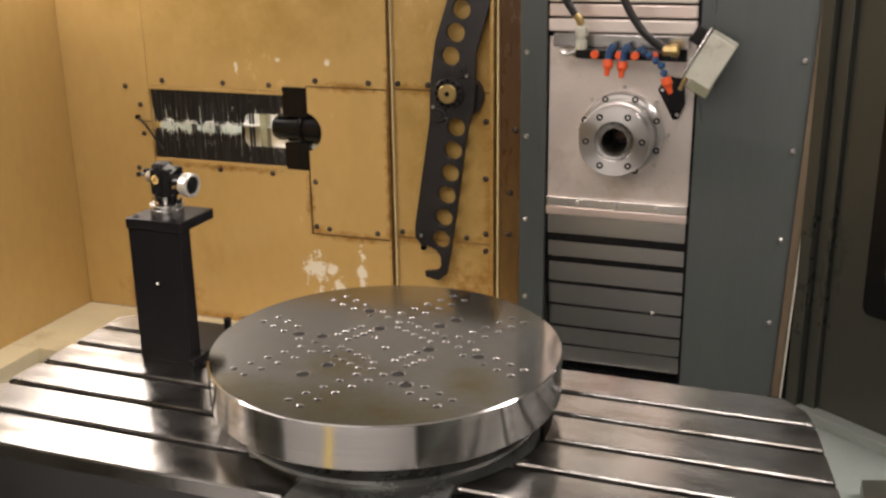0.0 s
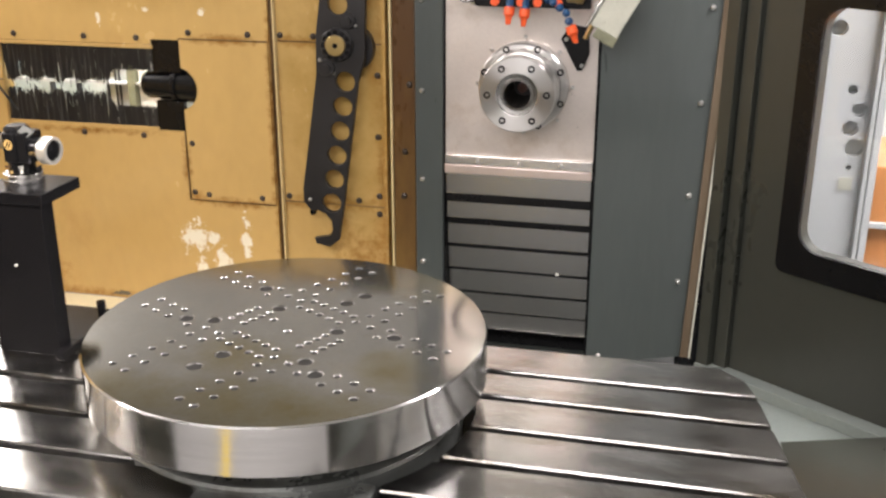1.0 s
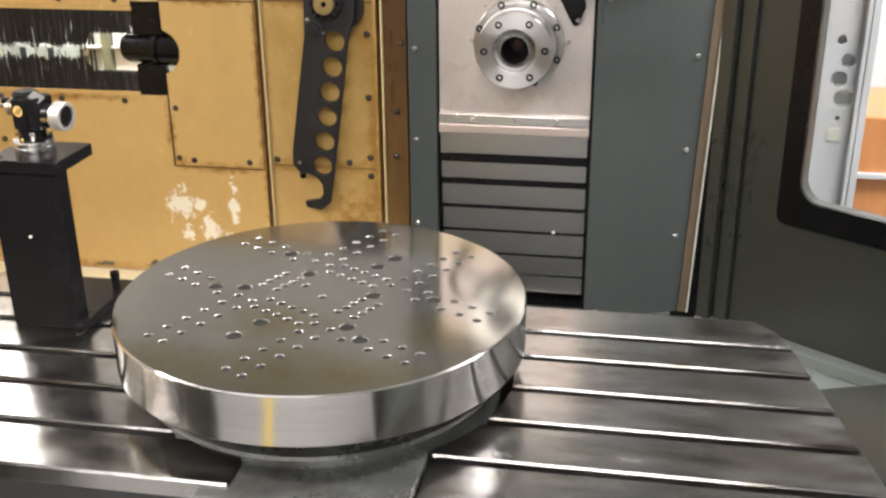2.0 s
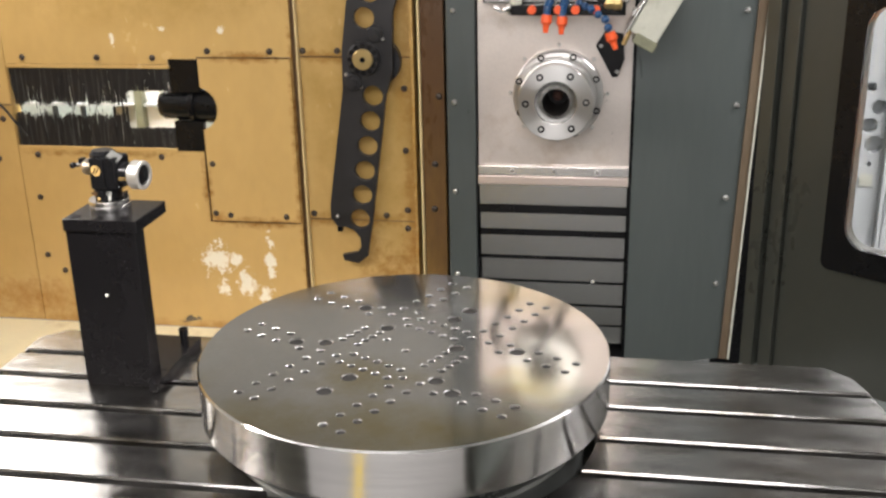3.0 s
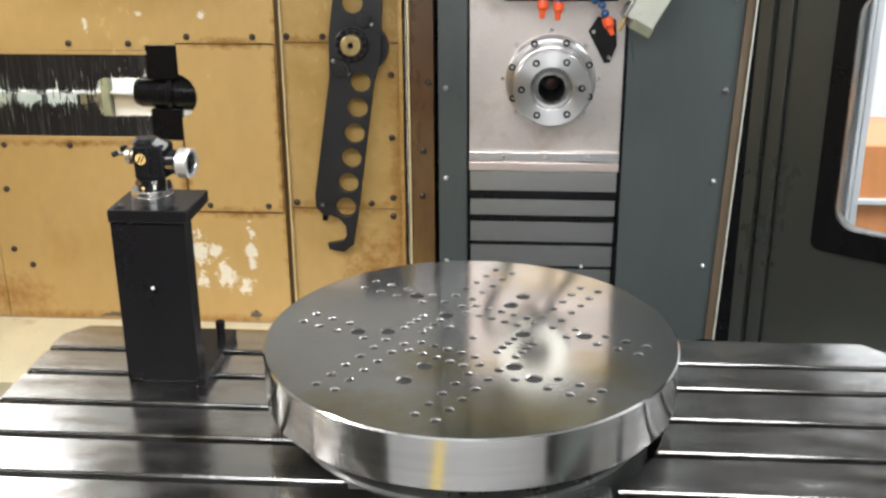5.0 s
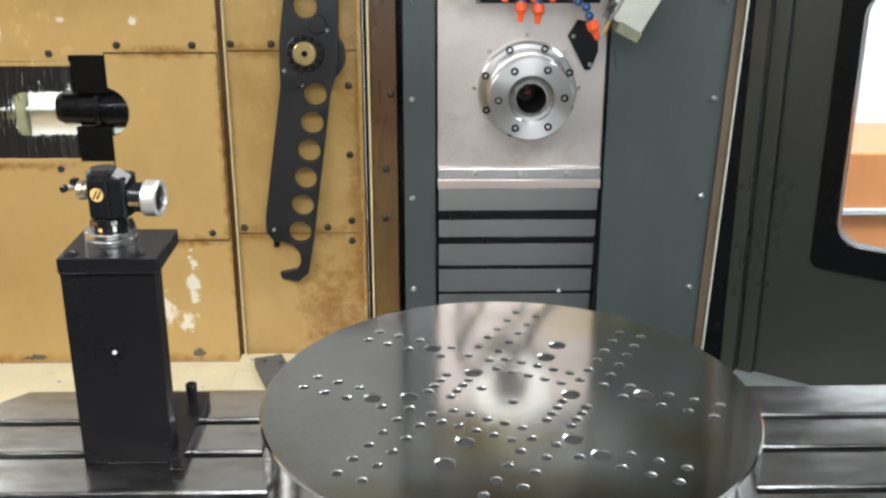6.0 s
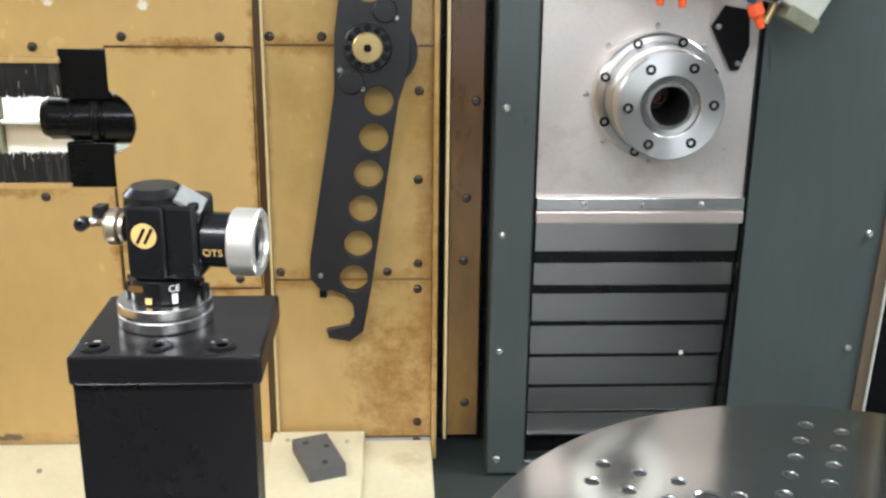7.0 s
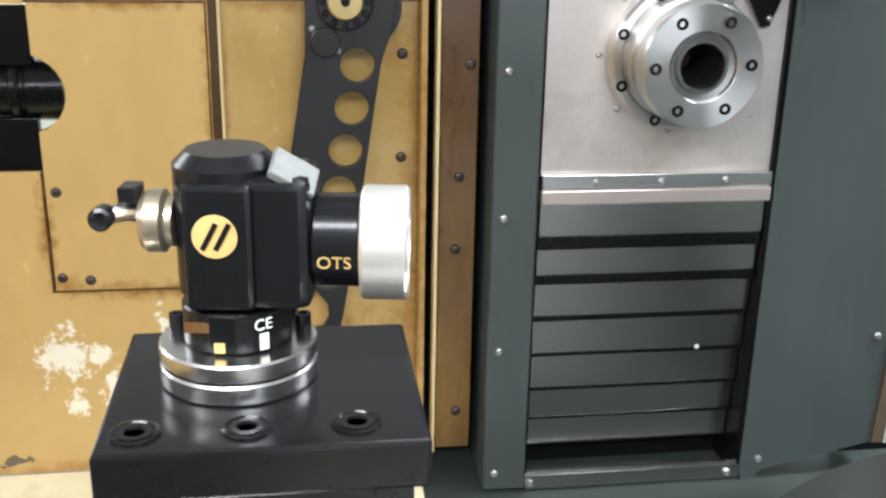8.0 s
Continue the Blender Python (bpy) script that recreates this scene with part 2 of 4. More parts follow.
for m in (BLACKOX, BLACKP):
    m.node_tree.nodes["Principled BSDF"].inputs["Specular IOR Level"].default_value = 0.22
turned(RIM, "Z", 0.9)
TURNY = material("turned_spindle_steel", (0.70, 0.68, 0.66), 0.32, 1, 0.04, 3, 20, 0.0, rvar=0.03, detail=1)
turned(TURNY, "Y")
STRIP = material("stained_seal_strip", (0.135, 0.100, 0.065), 0.36, 0.1, 0.3, 4, 60, 0.0, 0, (1, 1, 0.2), dirt=(0.07, 0.04, 0.02), dirt_at=0.55)
HUBM = material("worn_stylus_metal", (0.46, 0.39, 0.29), 0.34, 0.9, 0.08, 10, 60, rvar=0.05, detail=2)


# ---- mesh helpers ----
def box(x0, x1, y0, y1, z0, z1, bev=0.0, bm=None):
    bm = bm or bmesh.new()
    vs = [bm.verts.new((x, y, z)) for z in (z0, z1) for y in (y0, y1) for x in (x0, x1)]
    fs = [bm.faces.new([vs[i] for i in q]) for q in ((0, 2, 3, 1), (4, 5, 7, 6), (0, 1, 5, 4), (2, 6, 7, 3), (0, 4, 6, 2), (1, 3, 7, 5))]
    if bev:
        es = {e for f in fs for e in f.edges}
        bmesh.ops.bevel(bm, geom=list(es), offset=bev, segments=2, affect="EDGES", profile=0.5)
    return bm


AX = {"x": Matrix.Rotation(radians(90), 4, "Y"), "y": Matrix.Rotation(radians(90), 4, "X"), "z": Matrix.Identity(4)}


def lathe(profile, at, axis="z", seg=48, bm=None):
    """A solid of revolution: profile of (radius, distance along the axis). Along y the distance grows towards -y."""
    bm = bm or bmesh.new()
    m = Matrix.Translation(at) @ AX[axis]
    rings = []
    for r, h in profile:
        if r < 1e-6:
            rings.append([bm.verts.new(m @ Vector((0, 0, h)))])
        else:
            rings.append([bm.verts.new(m @ Vector((r * math.cos(2 * math.pi * k / seg), r * math.sin(2 * math.pi * k / seg), h))) for k in range(seg)])
    for a, b in zip(rings, rings[1:]):
        for k in range(seg):
            j = (k + 1) % seg
            if len(a) == 1 and len(b) > 1:
                bm.faces.new((a[0], b[j], b[k]))
            elif len(b) == 1 and len(a) > 1:
                bm.faces.new((a[k], a[j], b[0]))
            elif len(a) > 1:
                bm.faces.new((a[k], a[j], b[j], b[k]))
    bmesh.ops.recalc_face_normals(bm, faces=bm.faces)
    return bm


def cyl(at, axis, r, h, seg=32, bev=0.0, bm=None):
    b = min(bev, r * 0.5, abs(h) * 0.5)
    s = 1 if h > 0 else -1
    prof = [(0, 0), (r - b, 0), (r, s * b), (r, h - s * b), (r - b, h), (0, h)] if b else [(0, 0), (r, 0), (r, h), (0, h)]
    return lathe(prof, at, axis, seg, bm)


def plate(outer, holes, m, thick, depth=None):
    """A flat plate in the plane of m with round or shaped holes. outer, holes: loops of (u, v). depth: the holes end at that depth."""
    bm = bmesh.new()
    edges = []
    loops = []
    for loop in (outer, *holes):
        vs = [bm.verts.new((u, v, 0)) for u, v in loop]
        loops.append(vs)
        edges += [bm.edges.new((a, b)) for a, b in zip(vs, vs[1:] + vs[:1])]
    bmesh.ops.triangle_fill(bm, use_beauty=True, use_dissolve=False, edges=edges)
    for k, vs in enumerate(loops):
        d = thick if k == 0 or depth is None else depth
        low = [bm.verts.new((v.co.x, v.co.y, -d)) for v in vs]
        for i in range(len(vs)):
            j = (i + 1) % len(vs)
            bm.faces.new((vs[i], vs[j], low[j], low[i]))
        if k == 0 and depth is None:
            base = low
        elif depth is not None:
            bm.faces.new(low)
        if depth is None:
            loops[k] = low
    if depth is None:
        es = [bm.edges.get((a, b)) for low in loops for a, b in zip(low, low[1:] + low[:1])]
        bmesh.ops.triangle_fill(bm, use_beauty=True, use_dissolve=False, edges=es)
    bmesh.ops.recalc_face_normals(bm, faces=bm.faces)
    bm.transform(m)
    return bm


def ring(u, v, r, seg=12):
    return [(u + r * math.cos(2 * math.pi * k / seg), v + r * math.sin(2 * math.pi * k / seg)) for k in range(seg)]


def prism(poly, z0, z1, bm=None):
    """An upright solid on a plan outline of (x, y)."""
    bm = bm or bmesh.new()
    lo, hi = [bm.verts.new((x, y, z0)) for x, y in poly], [bm.verts.new((x, y, z1)) for x, y in poly]
    bm.faces.new(lo[::-1])
    bm.faces.new(hi)
    for i in range(len(poly)):
        j = (i + 1) % len(poly)
        bm.faces.new((lo[i], lo[j], hi[j], hi[i]))
    return bm


def tube(points, r, seg=10, bm=None):
    """A bent hose through some points."""
    bm = bm or bmesh.new()
    pts = [Vector(p) for p in points]
    fine = []
    for i in range(len(pts) - 1):
        p0, p1, p2, p3 = pts[max(i - 1, 0)], pts[i], pts[i + 1], pts[min(i + 2, len(pts) - 1)]
        for k in range(6):
            t = k / 6
            fine.append(0.5 * (2 * p1 + (p2 - p0) * t + (2 * p0 - 5 * p1 + 4 * p2 - p3) * t * t + (3 * p1 - p0 - 3 * p2 + p3) * t ** 3))
    fine.append(pts[-1])
    prev = None
    for i, p in enumerate(fine):
        d = (fine[min(i + 1, len(fine) - 1)] - fine[max(i - 1, 0)]).normalized()
        q = d.to_track_quat("Z", "Y").to_matrix()
        cur = [bm.verts.new(p + q @ Vector((r * math.cos(2 * math.pi * k / seg), r * math.sin(2 * math.pi * k / seg), 0))) for k in range(seg)]
        if prev:
            sh = min(range(seg), key=lambda s: sum((prev[k].co - cur[(k + s) % seg].co).length for k in range(seg)))
            cur = cur[sh:] + cur[:sh]
            for k in range(seg):
                j = (k + 1) % seg
                bm.faces.new((prev[k], prev[j], cur[j], cur[k]))
        else:
            bm.faces.new(cur[::-1])
        prev = cur
    bm.faces.new(prev)
    bmesh.ops.recalc_face_normals(bm, faces=bm.faces)
    return bm


def mesh_of(bm, mat, name, smooth=True):
    me = bpy.data.meshes.new(name)
    bm.to_mesh(me)
    bm.free()
    me.materials.append(mat)
    if smooth:
        me.polygons.foreach_set("use_smooth", [True] * len(me.polygons))
        me.set_sharp_from_angle(angle=radians(21))
    return me


def part(name, bm, mat, parent, label=""):
    ob = new(name, mesh_of(bm, mat, name))
    ob.parent = parent
    if parent.type == "EMPTY":
        ob.matrix_parent_inverse = Matrix.Translation(-parent.location)
    return tagged(ob, label)


def structure(name, bm, mat, label, category=""):
    return tagged(new(name, mesh_of(bm, mat, name)), label, category or name.split("_")[0], kind="structure")


def thing(name, at, label, category, group=""):
    ob = new(name)
    ob.location = at
    ob.empty_display_size = 0.05
    return tagged(ob, label, category, group)


def piece(name, me, parent, m):
    ob = new(name, me)
    ob.parent = parent
    if parent.type == "EMPTY":
        ob.matrix_parent_inverse = Matrix.Translation(-parent.location)
    ob.matrix_basis = m
    return ob


def bolt_mesh(mat, r=0.012, h=0.009, socket=True):
    """A button-head screw with a socket, looking along -y, on the plane y = 0."""
    prof = [(r, 0), (r, h * 0.35), (r * 0.8, h * 0.8), (r * 0.48, h), (r * 0.42, h * 0.6), (0, h * 0.6)] if socket else [(r, 0), (r * 0.9, h * 0.6), (r * 0.5, h), (0, h)]
    return mesh_of(lathe(prof, (0, 0, 0), "y", 14), mat, "bolt")


BOLT_OIL, BOLT_ZINC, BOLT_SMALL = bolt_mesh(BOLTM), bolt_mesh(BOLTS, 0.010, 0.008), bolt_mesh(BOLTS, 0.007, 0.006)


def bolts(parent, me, y, places):
    for x, z in places:
        piece("bolt", me, parent, pose(x, y, z, 0, random.uniform(0, 60), 0))


# ---- the cabin ----
YL, YR = 3.652, 3.672            # front of the proud left sheets and of the set-back right sheets
back = structure("wall_back", box(-2.62, -0.57, 3.70, 3.76, -0.72, 0.02), GOLD, "oil-stained gold cream sheet-metal back wall of the machine cabin", "wall")
part("panel", box(-2.62, -0.57, 3.70, 3.76, 0.40, 0.86), GOLD, back)
part("panel", box(-2.62, -2.20, 3.70, 3.76, 0.02, 0.40), GOLD, back)
part("panel", box(-1.28, -0.57, 3.70, 3.76, 0.02, 0.40), GOLD, back)
WALLM = Matrix.Translation((0, YL, 0)) @ Matrix.Rotation(radians(90), 4, "X")
part("panel", box(-2.62, -2.172, YL, 3.698, -0.70, 0.86, 0.002), GOLD, back)
opening = [(-2.167, 0.034), (-1.397, 0.034), (-1.397, -0.243), (-1.031, -0.243), (-1.031, 0.394), (-1.397, 0.394), (-1.397, 0.388), (-1.51, 0.388), (-1.51, 0.368), (-2.167, 0.368)]
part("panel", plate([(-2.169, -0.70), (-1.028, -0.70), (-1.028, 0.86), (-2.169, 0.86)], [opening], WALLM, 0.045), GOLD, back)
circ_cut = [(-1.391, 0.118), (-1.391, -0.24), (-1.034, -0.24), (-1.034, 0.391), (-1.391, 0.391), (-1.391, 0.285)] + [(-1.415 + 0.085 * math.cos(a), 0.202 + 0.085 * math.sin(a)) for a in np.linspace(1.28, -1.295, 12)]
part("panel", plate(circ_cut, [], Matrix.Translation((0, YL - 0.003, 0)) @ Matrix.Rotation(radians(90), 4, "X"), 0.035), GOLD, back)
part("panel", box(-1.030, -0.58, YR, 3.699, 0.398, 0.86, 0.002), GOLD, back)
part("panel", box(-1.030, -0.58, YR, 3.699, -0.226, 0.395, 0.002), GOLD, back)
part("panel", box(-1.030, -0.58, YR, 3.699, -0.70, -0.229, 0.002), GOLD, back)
part("edge_strip", box(-1.030, -1.009, YR - 0.006, YR - 0.001, -0.69, 0.86, 0.001), GROOVE, back, "brown groove strip darkened by the fold's painted shade")
part("fold_lip", box(-1.009, -1.002, YR - 0.026, YR - 0.001, -0.69, 0.86, 0.002), LIPM, back, "folded bright sheet edge")
part("edge_lip", box(-0.580, -0.566, 3.61, 3.70, -0.74, 0.86, 0.003), GOLD, back, "folded end lip")
for seam in ((-1.395, -1.034, 0.3915, 0.3965), (-2.235, -2.170, 0.205, 0.209), (-1.029, -0.582, 0.394, 0.399), (-1.399, -1.034, -0.244, -0.2395), (-1.029, -0.582, -0.2295, -0.2245), (-1.3985, -1.3935, -0.24, 0.034)):
    ys = YL - 0.0045 if seam[0] < -1.03 else YR - 0.001
    part("rust_seam", box(seam[0], seam[1], ys, ys + 0.004, seam[2], seam[3]), BROWN, back, "rusty sheet seam")
bolts(back, BOLT_OIL, YL, [(x, 0.392) for x in (-2.095, -1.79, -1.568)] + [(-1.35, 0.418), (-1.11, 0.418)] + [(x, 0.010) for x in (-2.09, -1.835, -1.575)] + [(-1.37, -0.012), (-1.375, -0.21), (-1.315, -0.217), (-1.09, -0.217)])
bolts(back, BOLT_OIL, YL, [(-2.29, 0.36), (-2.22, 0.28), (-2.215, 0.150), (-2.26, -0.01), (-2.108, -0.165), (-2.115, -0.41), (-2.048, -0.475)])
bolts(back, BOLT_OIL, YR, [(-0.99, 0.418), (-0.86, 0.418), (-0.985, -0.205), (-0.70, -0.205), (-0.615, 0.283), (-0.617, 0.05), (-0.617, -0.182), (-0.618, -0.255), (-0.618, -0.655), (-0.62, -0.715)])
structure("wall_upper", box(-2.62, -0.45, 3.64, 3.76, 0.865, 1.9), GREYD, "grey painted upper back of the machine cabin", "wall")
structure("wall_left_upper", box(-2.70, -2.622, 0.9, 3.76, 0.865, 1.9), GREYD, "grey painted upper side of the machine cabin", "wall")
structure("wall_left", box(-2.70, -2.622, 0.9, 3.76, -1.0, 0.86), GOLD, "gold cream sheet-metal side wall with oil haze", "wall")

# slot with brushes, and what shows behind it
slot = thing("brush_slot", (-1.785, 3.66, 0.04), "long wall slot closed by two rows of black brush bristles", "brush seal")
part("frame", box(-2.165, -1.505, YL - 0.004, YL + 0.03, 0.352, 0.366, 0.002), GOLD, slot, "upper gold brush holder")
part("frame", box(-2.165, -1.505, YL - 0.004, YL + 0.03, 0.030, 0.046, 0.002), GOLD, slot, "lower gold brush holder")
part("end_plate", box(-1.51, -1.393, YL + 0.004, YL + 0.03, 0.262, 0.385, 0.002), BLACKP, slot)
part("end_plate", box(-1.51, -1.393, YL + 0.004, YL + 0.03, 0.035, 0.150, 0.002), BLACKP, slot)


def bristles(top):
    bm = bmesh.new()
    rnd = random.Random(5 if top else 6)
    x = -2.163
    while x < -1.505:
        near = min(1.0, max(0.0, (x + 1.715) / 0.02))
        reach = 0.138 if top else 0.120
        reach = reach * (1 - 0.36 * near) + rnd.gauss(0, 0.006 - 0.004 * near) + 0.008 * math.sin(x * 61) * (1 - near)
        if rnd.random() < 0.05:
            reach *= rnd.uniform(0.6, 1.25)
        w, lean, y = 0.0030, rnd.gauss(0, 0.006), YL + rnd.uniform(0.004, 0.024)
        z0, s = (0.354, -1) if top else (0.044, 1)
        a = [bm.verts.new((x - w, y, z0)), bm.verts.new((x + w, y, z0)), bm.verts.new((x, y + w, z0))]
        b = [bm.verts.new((x - w * 0.5 + lean, y, z0 + s * reach)), bm.verts.new((x + w * 0.5 + lean, y, z0 + s * reach)), bm.verts.new((x + lean, y + w * 0.5, z0 + s * reach))]
        for i in range(3):
            j = (i + 1) % 3
            bm.faces.new((a[i], a[j], b[j], b[i]))
        bm.faces.new(b)
        x += 0.0011
    return bm


for top in (True, False):
    tagged(part("bristles", bristles(top), BRISTLE, slot), kind="stuff")
rod = thing("pull_cord", (-2.16, 3.64, 0.15), "short black cord hanging slantwise at the end of the brush slot", "cord")
part("cord", tube([(-2.235, 3.640, 0.225), (-2.195, 3.636, 0.195), (-2.16, 3.635, 0.150), (-2.118, 3.642, 0.085)], 0.005, 10), RUBBER, rod)
part("clip", box(-2.243, -2.225, 3.634, 3.652, 0.214, 0.234, 0.003), BLACKOX, rod, "dark clip")
tool = thing("tool_holder", (-1.455, 3.70, 0.20), "round black tool holder waiting behind the wall slot", "tool holder")
part("body", lathe([(0, 0), (0.045, 0), (0.056, 0.02), (0.056, 0.07), (0.062, 0.075), (0.062, 0.16), (0.068, 0.165), (0.068, 0.24), (0, 0.24)], (-1.575, 3.71, 0.205), "x", 32), BLACKP, tool)
part("collar", lathe([(0.069, 0), (0.072, 0.004), (0.072, 0.016), (0.069, 0.02)], (-1.445, 3.71, 0.205), "x", 32), BLACKOX, tool)
behind = structure("wall_behind_slot", box(-2.8, -1.2, 4.12, 4.16, -0.4, 1.0), SLATE, "pale grey enclosure panel seen through the brush slot", "wall")
part("panel", box(-1.822, -1.62, 4.09, 4.118, -0.4, 1.0, 0.004), WHITEP, behind, "bright white panel strip")
part("panel", box(-1.862, -1.825, 4.06, 4.118, -0.4, 1.0, 0.004), OLIVE, behind, "narrow olive post")
part("panel", box(-1.965, -1.865, 4.09, 4.118, -0.4, 1.0, 0.004), GREYP, behind, "pale grey panel strip")
for x in (-2.25, -2.12, -1.972, -1.930, -1.912):
    part("rib", box(x, x + 0.006, 4.078, 4.119, -0.4, 1.0, 0.002), TABLED, behind, "dark panel joint")
part("rail", box(-2.6, -1.62, 4.07, 4.088, 0.115, 0.128, 0.002), GREYP, behind, "thin grey rail")
part("knob", lathe([(0, 0), (0.010, 0), (0.010, 0.012), (0.006, 0.016), (0, 0.016)], (-1.945, 4.088, 0.215), "y", 16), TABLED, behind, "dark round latch")
# added fill, out of sight, to brighten the panels behind the slot
area_lamp("slot_fill", (-1.9, 3.88, 0.85), (-1.9, 4.1, 0.15), 0.9, 0.1, 34, (0.93, 1, 0.99))

# ledge at the foot of the back wall
ledge = structure("ledge", box(-2.62, -0.58, 3.10, 3.65, -0.80, -0.70, 0.004), CREAM, "cream painted ledge at the foot of the back wall", "ledge")
part("ledge_step", box(-1.02, -0.765, 3.22, 3.655, -0.70, -0.672, 0.004), CREAM, ledge, "raised cream step")
part("side_ledge", box(-2.62, -2.47, 1.0, 3.10, -0.80, -0.70, 0.004), CREAM, ledge)
for x, y in ((-0.975, 3.60), (-0.81, 3.59), (-1.12, 3.45), (-1.62, 3.5)):
    piece("bolt", BOLT_SMALL, ledge, pose(x, y, -0.672 if x > -1.02 else -0.70, -90, 0, 0))
blk = thing("clamp_block", (-0.88, 3.47, -0.672), "small dark grey rectangular block with three holes lying on the ledge", "block")
part("body", plate([(-0.048, -0.088), (0.048, -0.088), (0.048, 0.088), (-0.048, 0.088)], [ring(-0.02, 0.055, 0.009), ring(0.028, 0.02, 0.009), ring(0.0, -0.06, 0.009)], pose(-0.882, 3.475, -0.636, 0, 0, 20), 0.036, 0.02), GREYB, blk)

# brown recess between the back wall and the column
# black sheet in place of the shade in this gap
recess = structure("wall_recess", box(-0.566, -0.40, 3.735, 3.78, -0.74, 1.9), BLACKP, "black sheet standing for the shade in the gap beside the column", "wall")
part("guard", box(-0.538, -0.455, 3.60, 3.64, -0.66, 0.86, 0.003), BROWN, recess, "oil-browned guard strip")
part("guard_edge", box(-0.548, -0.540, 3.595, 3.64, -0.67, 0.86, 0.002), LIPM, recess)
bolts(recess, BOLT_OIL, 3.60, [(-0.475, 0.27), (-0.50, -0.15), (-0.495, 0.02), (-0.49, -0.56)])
# filler that shuts out light from outside, blackened as the gap's shade
structure("wall_gap", box(0.53, 0.80, 3.62, 3.68, -0.9, 1.9), BLACKP, "added black filler sheet standing for the shaded gap between column and door", "wall")
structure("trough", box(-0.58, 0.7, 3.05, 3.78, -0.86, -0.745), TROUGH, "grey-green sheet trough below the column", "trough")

# ---- the column and spindle ----
YC = 3.517
column = structure("column", box(-0.433, -0.332, YC, 3.70, -0.735, 1.9, 0.004), GREEN, "grey-green painted steel machine column", "column")
CM = Matrix.Translation((0, YC, 0)) @ Matrix.Rotation(radians(90), 4, "X")
part("cheek", plate([(0.211, -0.72), (0.223, -0.765), (0.27, -0.72), (0.545, -0.66), (0.636, 1.9), (0.211, 1.9)], [], CM, 0.18), GREEN, column)
# inner faces blackened: the opening's shade is in their colour
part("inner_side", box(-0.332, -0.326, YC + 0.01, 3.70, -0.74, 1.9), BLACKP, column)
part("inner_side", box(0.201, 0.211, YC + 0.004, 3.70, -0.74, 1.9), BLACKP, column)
part("edge_strip", plate([(0.547, -0.66), (0.576, -0.66), (0.667, 1.9), (0.638, 1.9)], [], CM @ Matrix.Translation((0, 0, 0.006)), 0.09), STRIP, column, "rust-browned sealing strip")
part("edge_lip", plate([(0.577, -0.66), (0.583, -0.66), (0.674, 1.9), (0.668, 1.9)], [], CM @ Matrix.Translation((0, 0, 0.010)), 0.09), BEIGE, column, "bright folded lip")
bolts(column, BOLT_ZINC, YC, [(-0.407, z) for z in (0.90, 0.58, 0.267, -0.055, -0.372, -0.69)] + [(0.535 + 0.042 * z, z) for z in (0.90, 0.58, 0.268, -0.054, -0.372)] + [(0.255, -0.69)])
part("foot_bar", box(-0.332, 0.211, YC + 0.002, YC + 0.03, -0.741, -0.703, 0.002), COVER, column, "bright steel foot bar")
bolts(column, BOLT_ZINC, YC + 0.002, [(-0.318, -0.722), (0.176, -0.722)])
# black backing carries the depth shade of the opening
structure("column_back", box(-0.326, 0.201, 3.66, 3.70, -0.745, 1.9), BLACKP, "black sheet standing for the shade at the back of the spindle opening", "column")

ZS = 0.300                       # height of the spindle axis
ZM = ZS + 0.085                  # the fittings above it hang from this height
XS = -0.047
head = thing("machine_spindle", (XS, 3.53, ZS), "round bright steel spindle nose on a square stainless cover sheet", "spindle")
part("cover_sheet", box(-0.325, 0.200, 3.530, 3.538, ZS - 0.265, ZM + 0.255, 0.001), SHEET, head, "stained stainless cover sheet")
part("lower_bar", box(-0.325, 0.200, 3.512, 3.529, ZS - 0.290, ZS - 0.258, 0.002), STEEL, head, "screwed steel wiper bar")
part("wiper", box(-0.325, 0.200, 3.508, 3.527, ZS - 0.324, ZS - 0.292, 0.003), PINKB, head, "pinkish wiper strip")
bolts(head, BOLT_SMALL, 3.512, [(x, ZS - 0.274) for x in (-0.205, -0.057, 0.091)])
part("flange", lathe([(0.05, 0), (0.152, 0), (0.152, 0.045), (0.147, 0.052), (0.134, 0.052), (0.129, 0.047), (0.05, 0.047)], (XS, 3.530, ZS), "y", 72), TURNY, head)
part("barrel", lathe([(0.128, 0.045), (0.128, 0.100), (0.119, 0.104), (0.119, 0.122), (0.126, 0.126), (0.126, 0.168), (0.123, 0.172), (0.072, 0.172), (0.070, 0.170)], (XS, 3.530, ZS), "y", 72), TURNY, head, "stepped spindle barrel with a taper bore")
part("taper_ring", lathe([(0.070, 0.170), (0.068, 0.163), (0.056, 0.161), (0.054, 0.165), (0.046, 0.165), (0.044, 0.160)], (XS, 3.530, ZS), "y", 56), COVER, head, "dull inner taper ring")
part("bore", lathe([(0.0442, 0.161), (0.0400, 0.09), (0.036, 0.004), (0, 0.004)], (XS, 3.530, ZS), "y", 40), HOLE, head, "taper bore with its shade painted black")
part("drawbar", lathe([(0.016, 0.004), (0.016, 0.050), (0.012, 0.052), (0.011, 0.040), (0.006, 0.040), (0.005, 0.046), (0, 0.046)], (XS, 3.530, ZS), "y", 24), DRAWB, head)
CAP = mesh_of(lathe([(0.012, 0), (0.012, 0.004), (0.0105, 0.005), (0.006, 0.005), (0.0055, 0.0), (0, 0.0)], (0, 0, 0), "y", 16), BLACKOX, "cap_screw")
for k in range(6):
    a = radians(60 * k + 2)
    piece("cap_screw", CAP, head, pose(XS + 0.099 * math.cos(a), 3.3585, ZS + 0.099 * math.sin(a)))
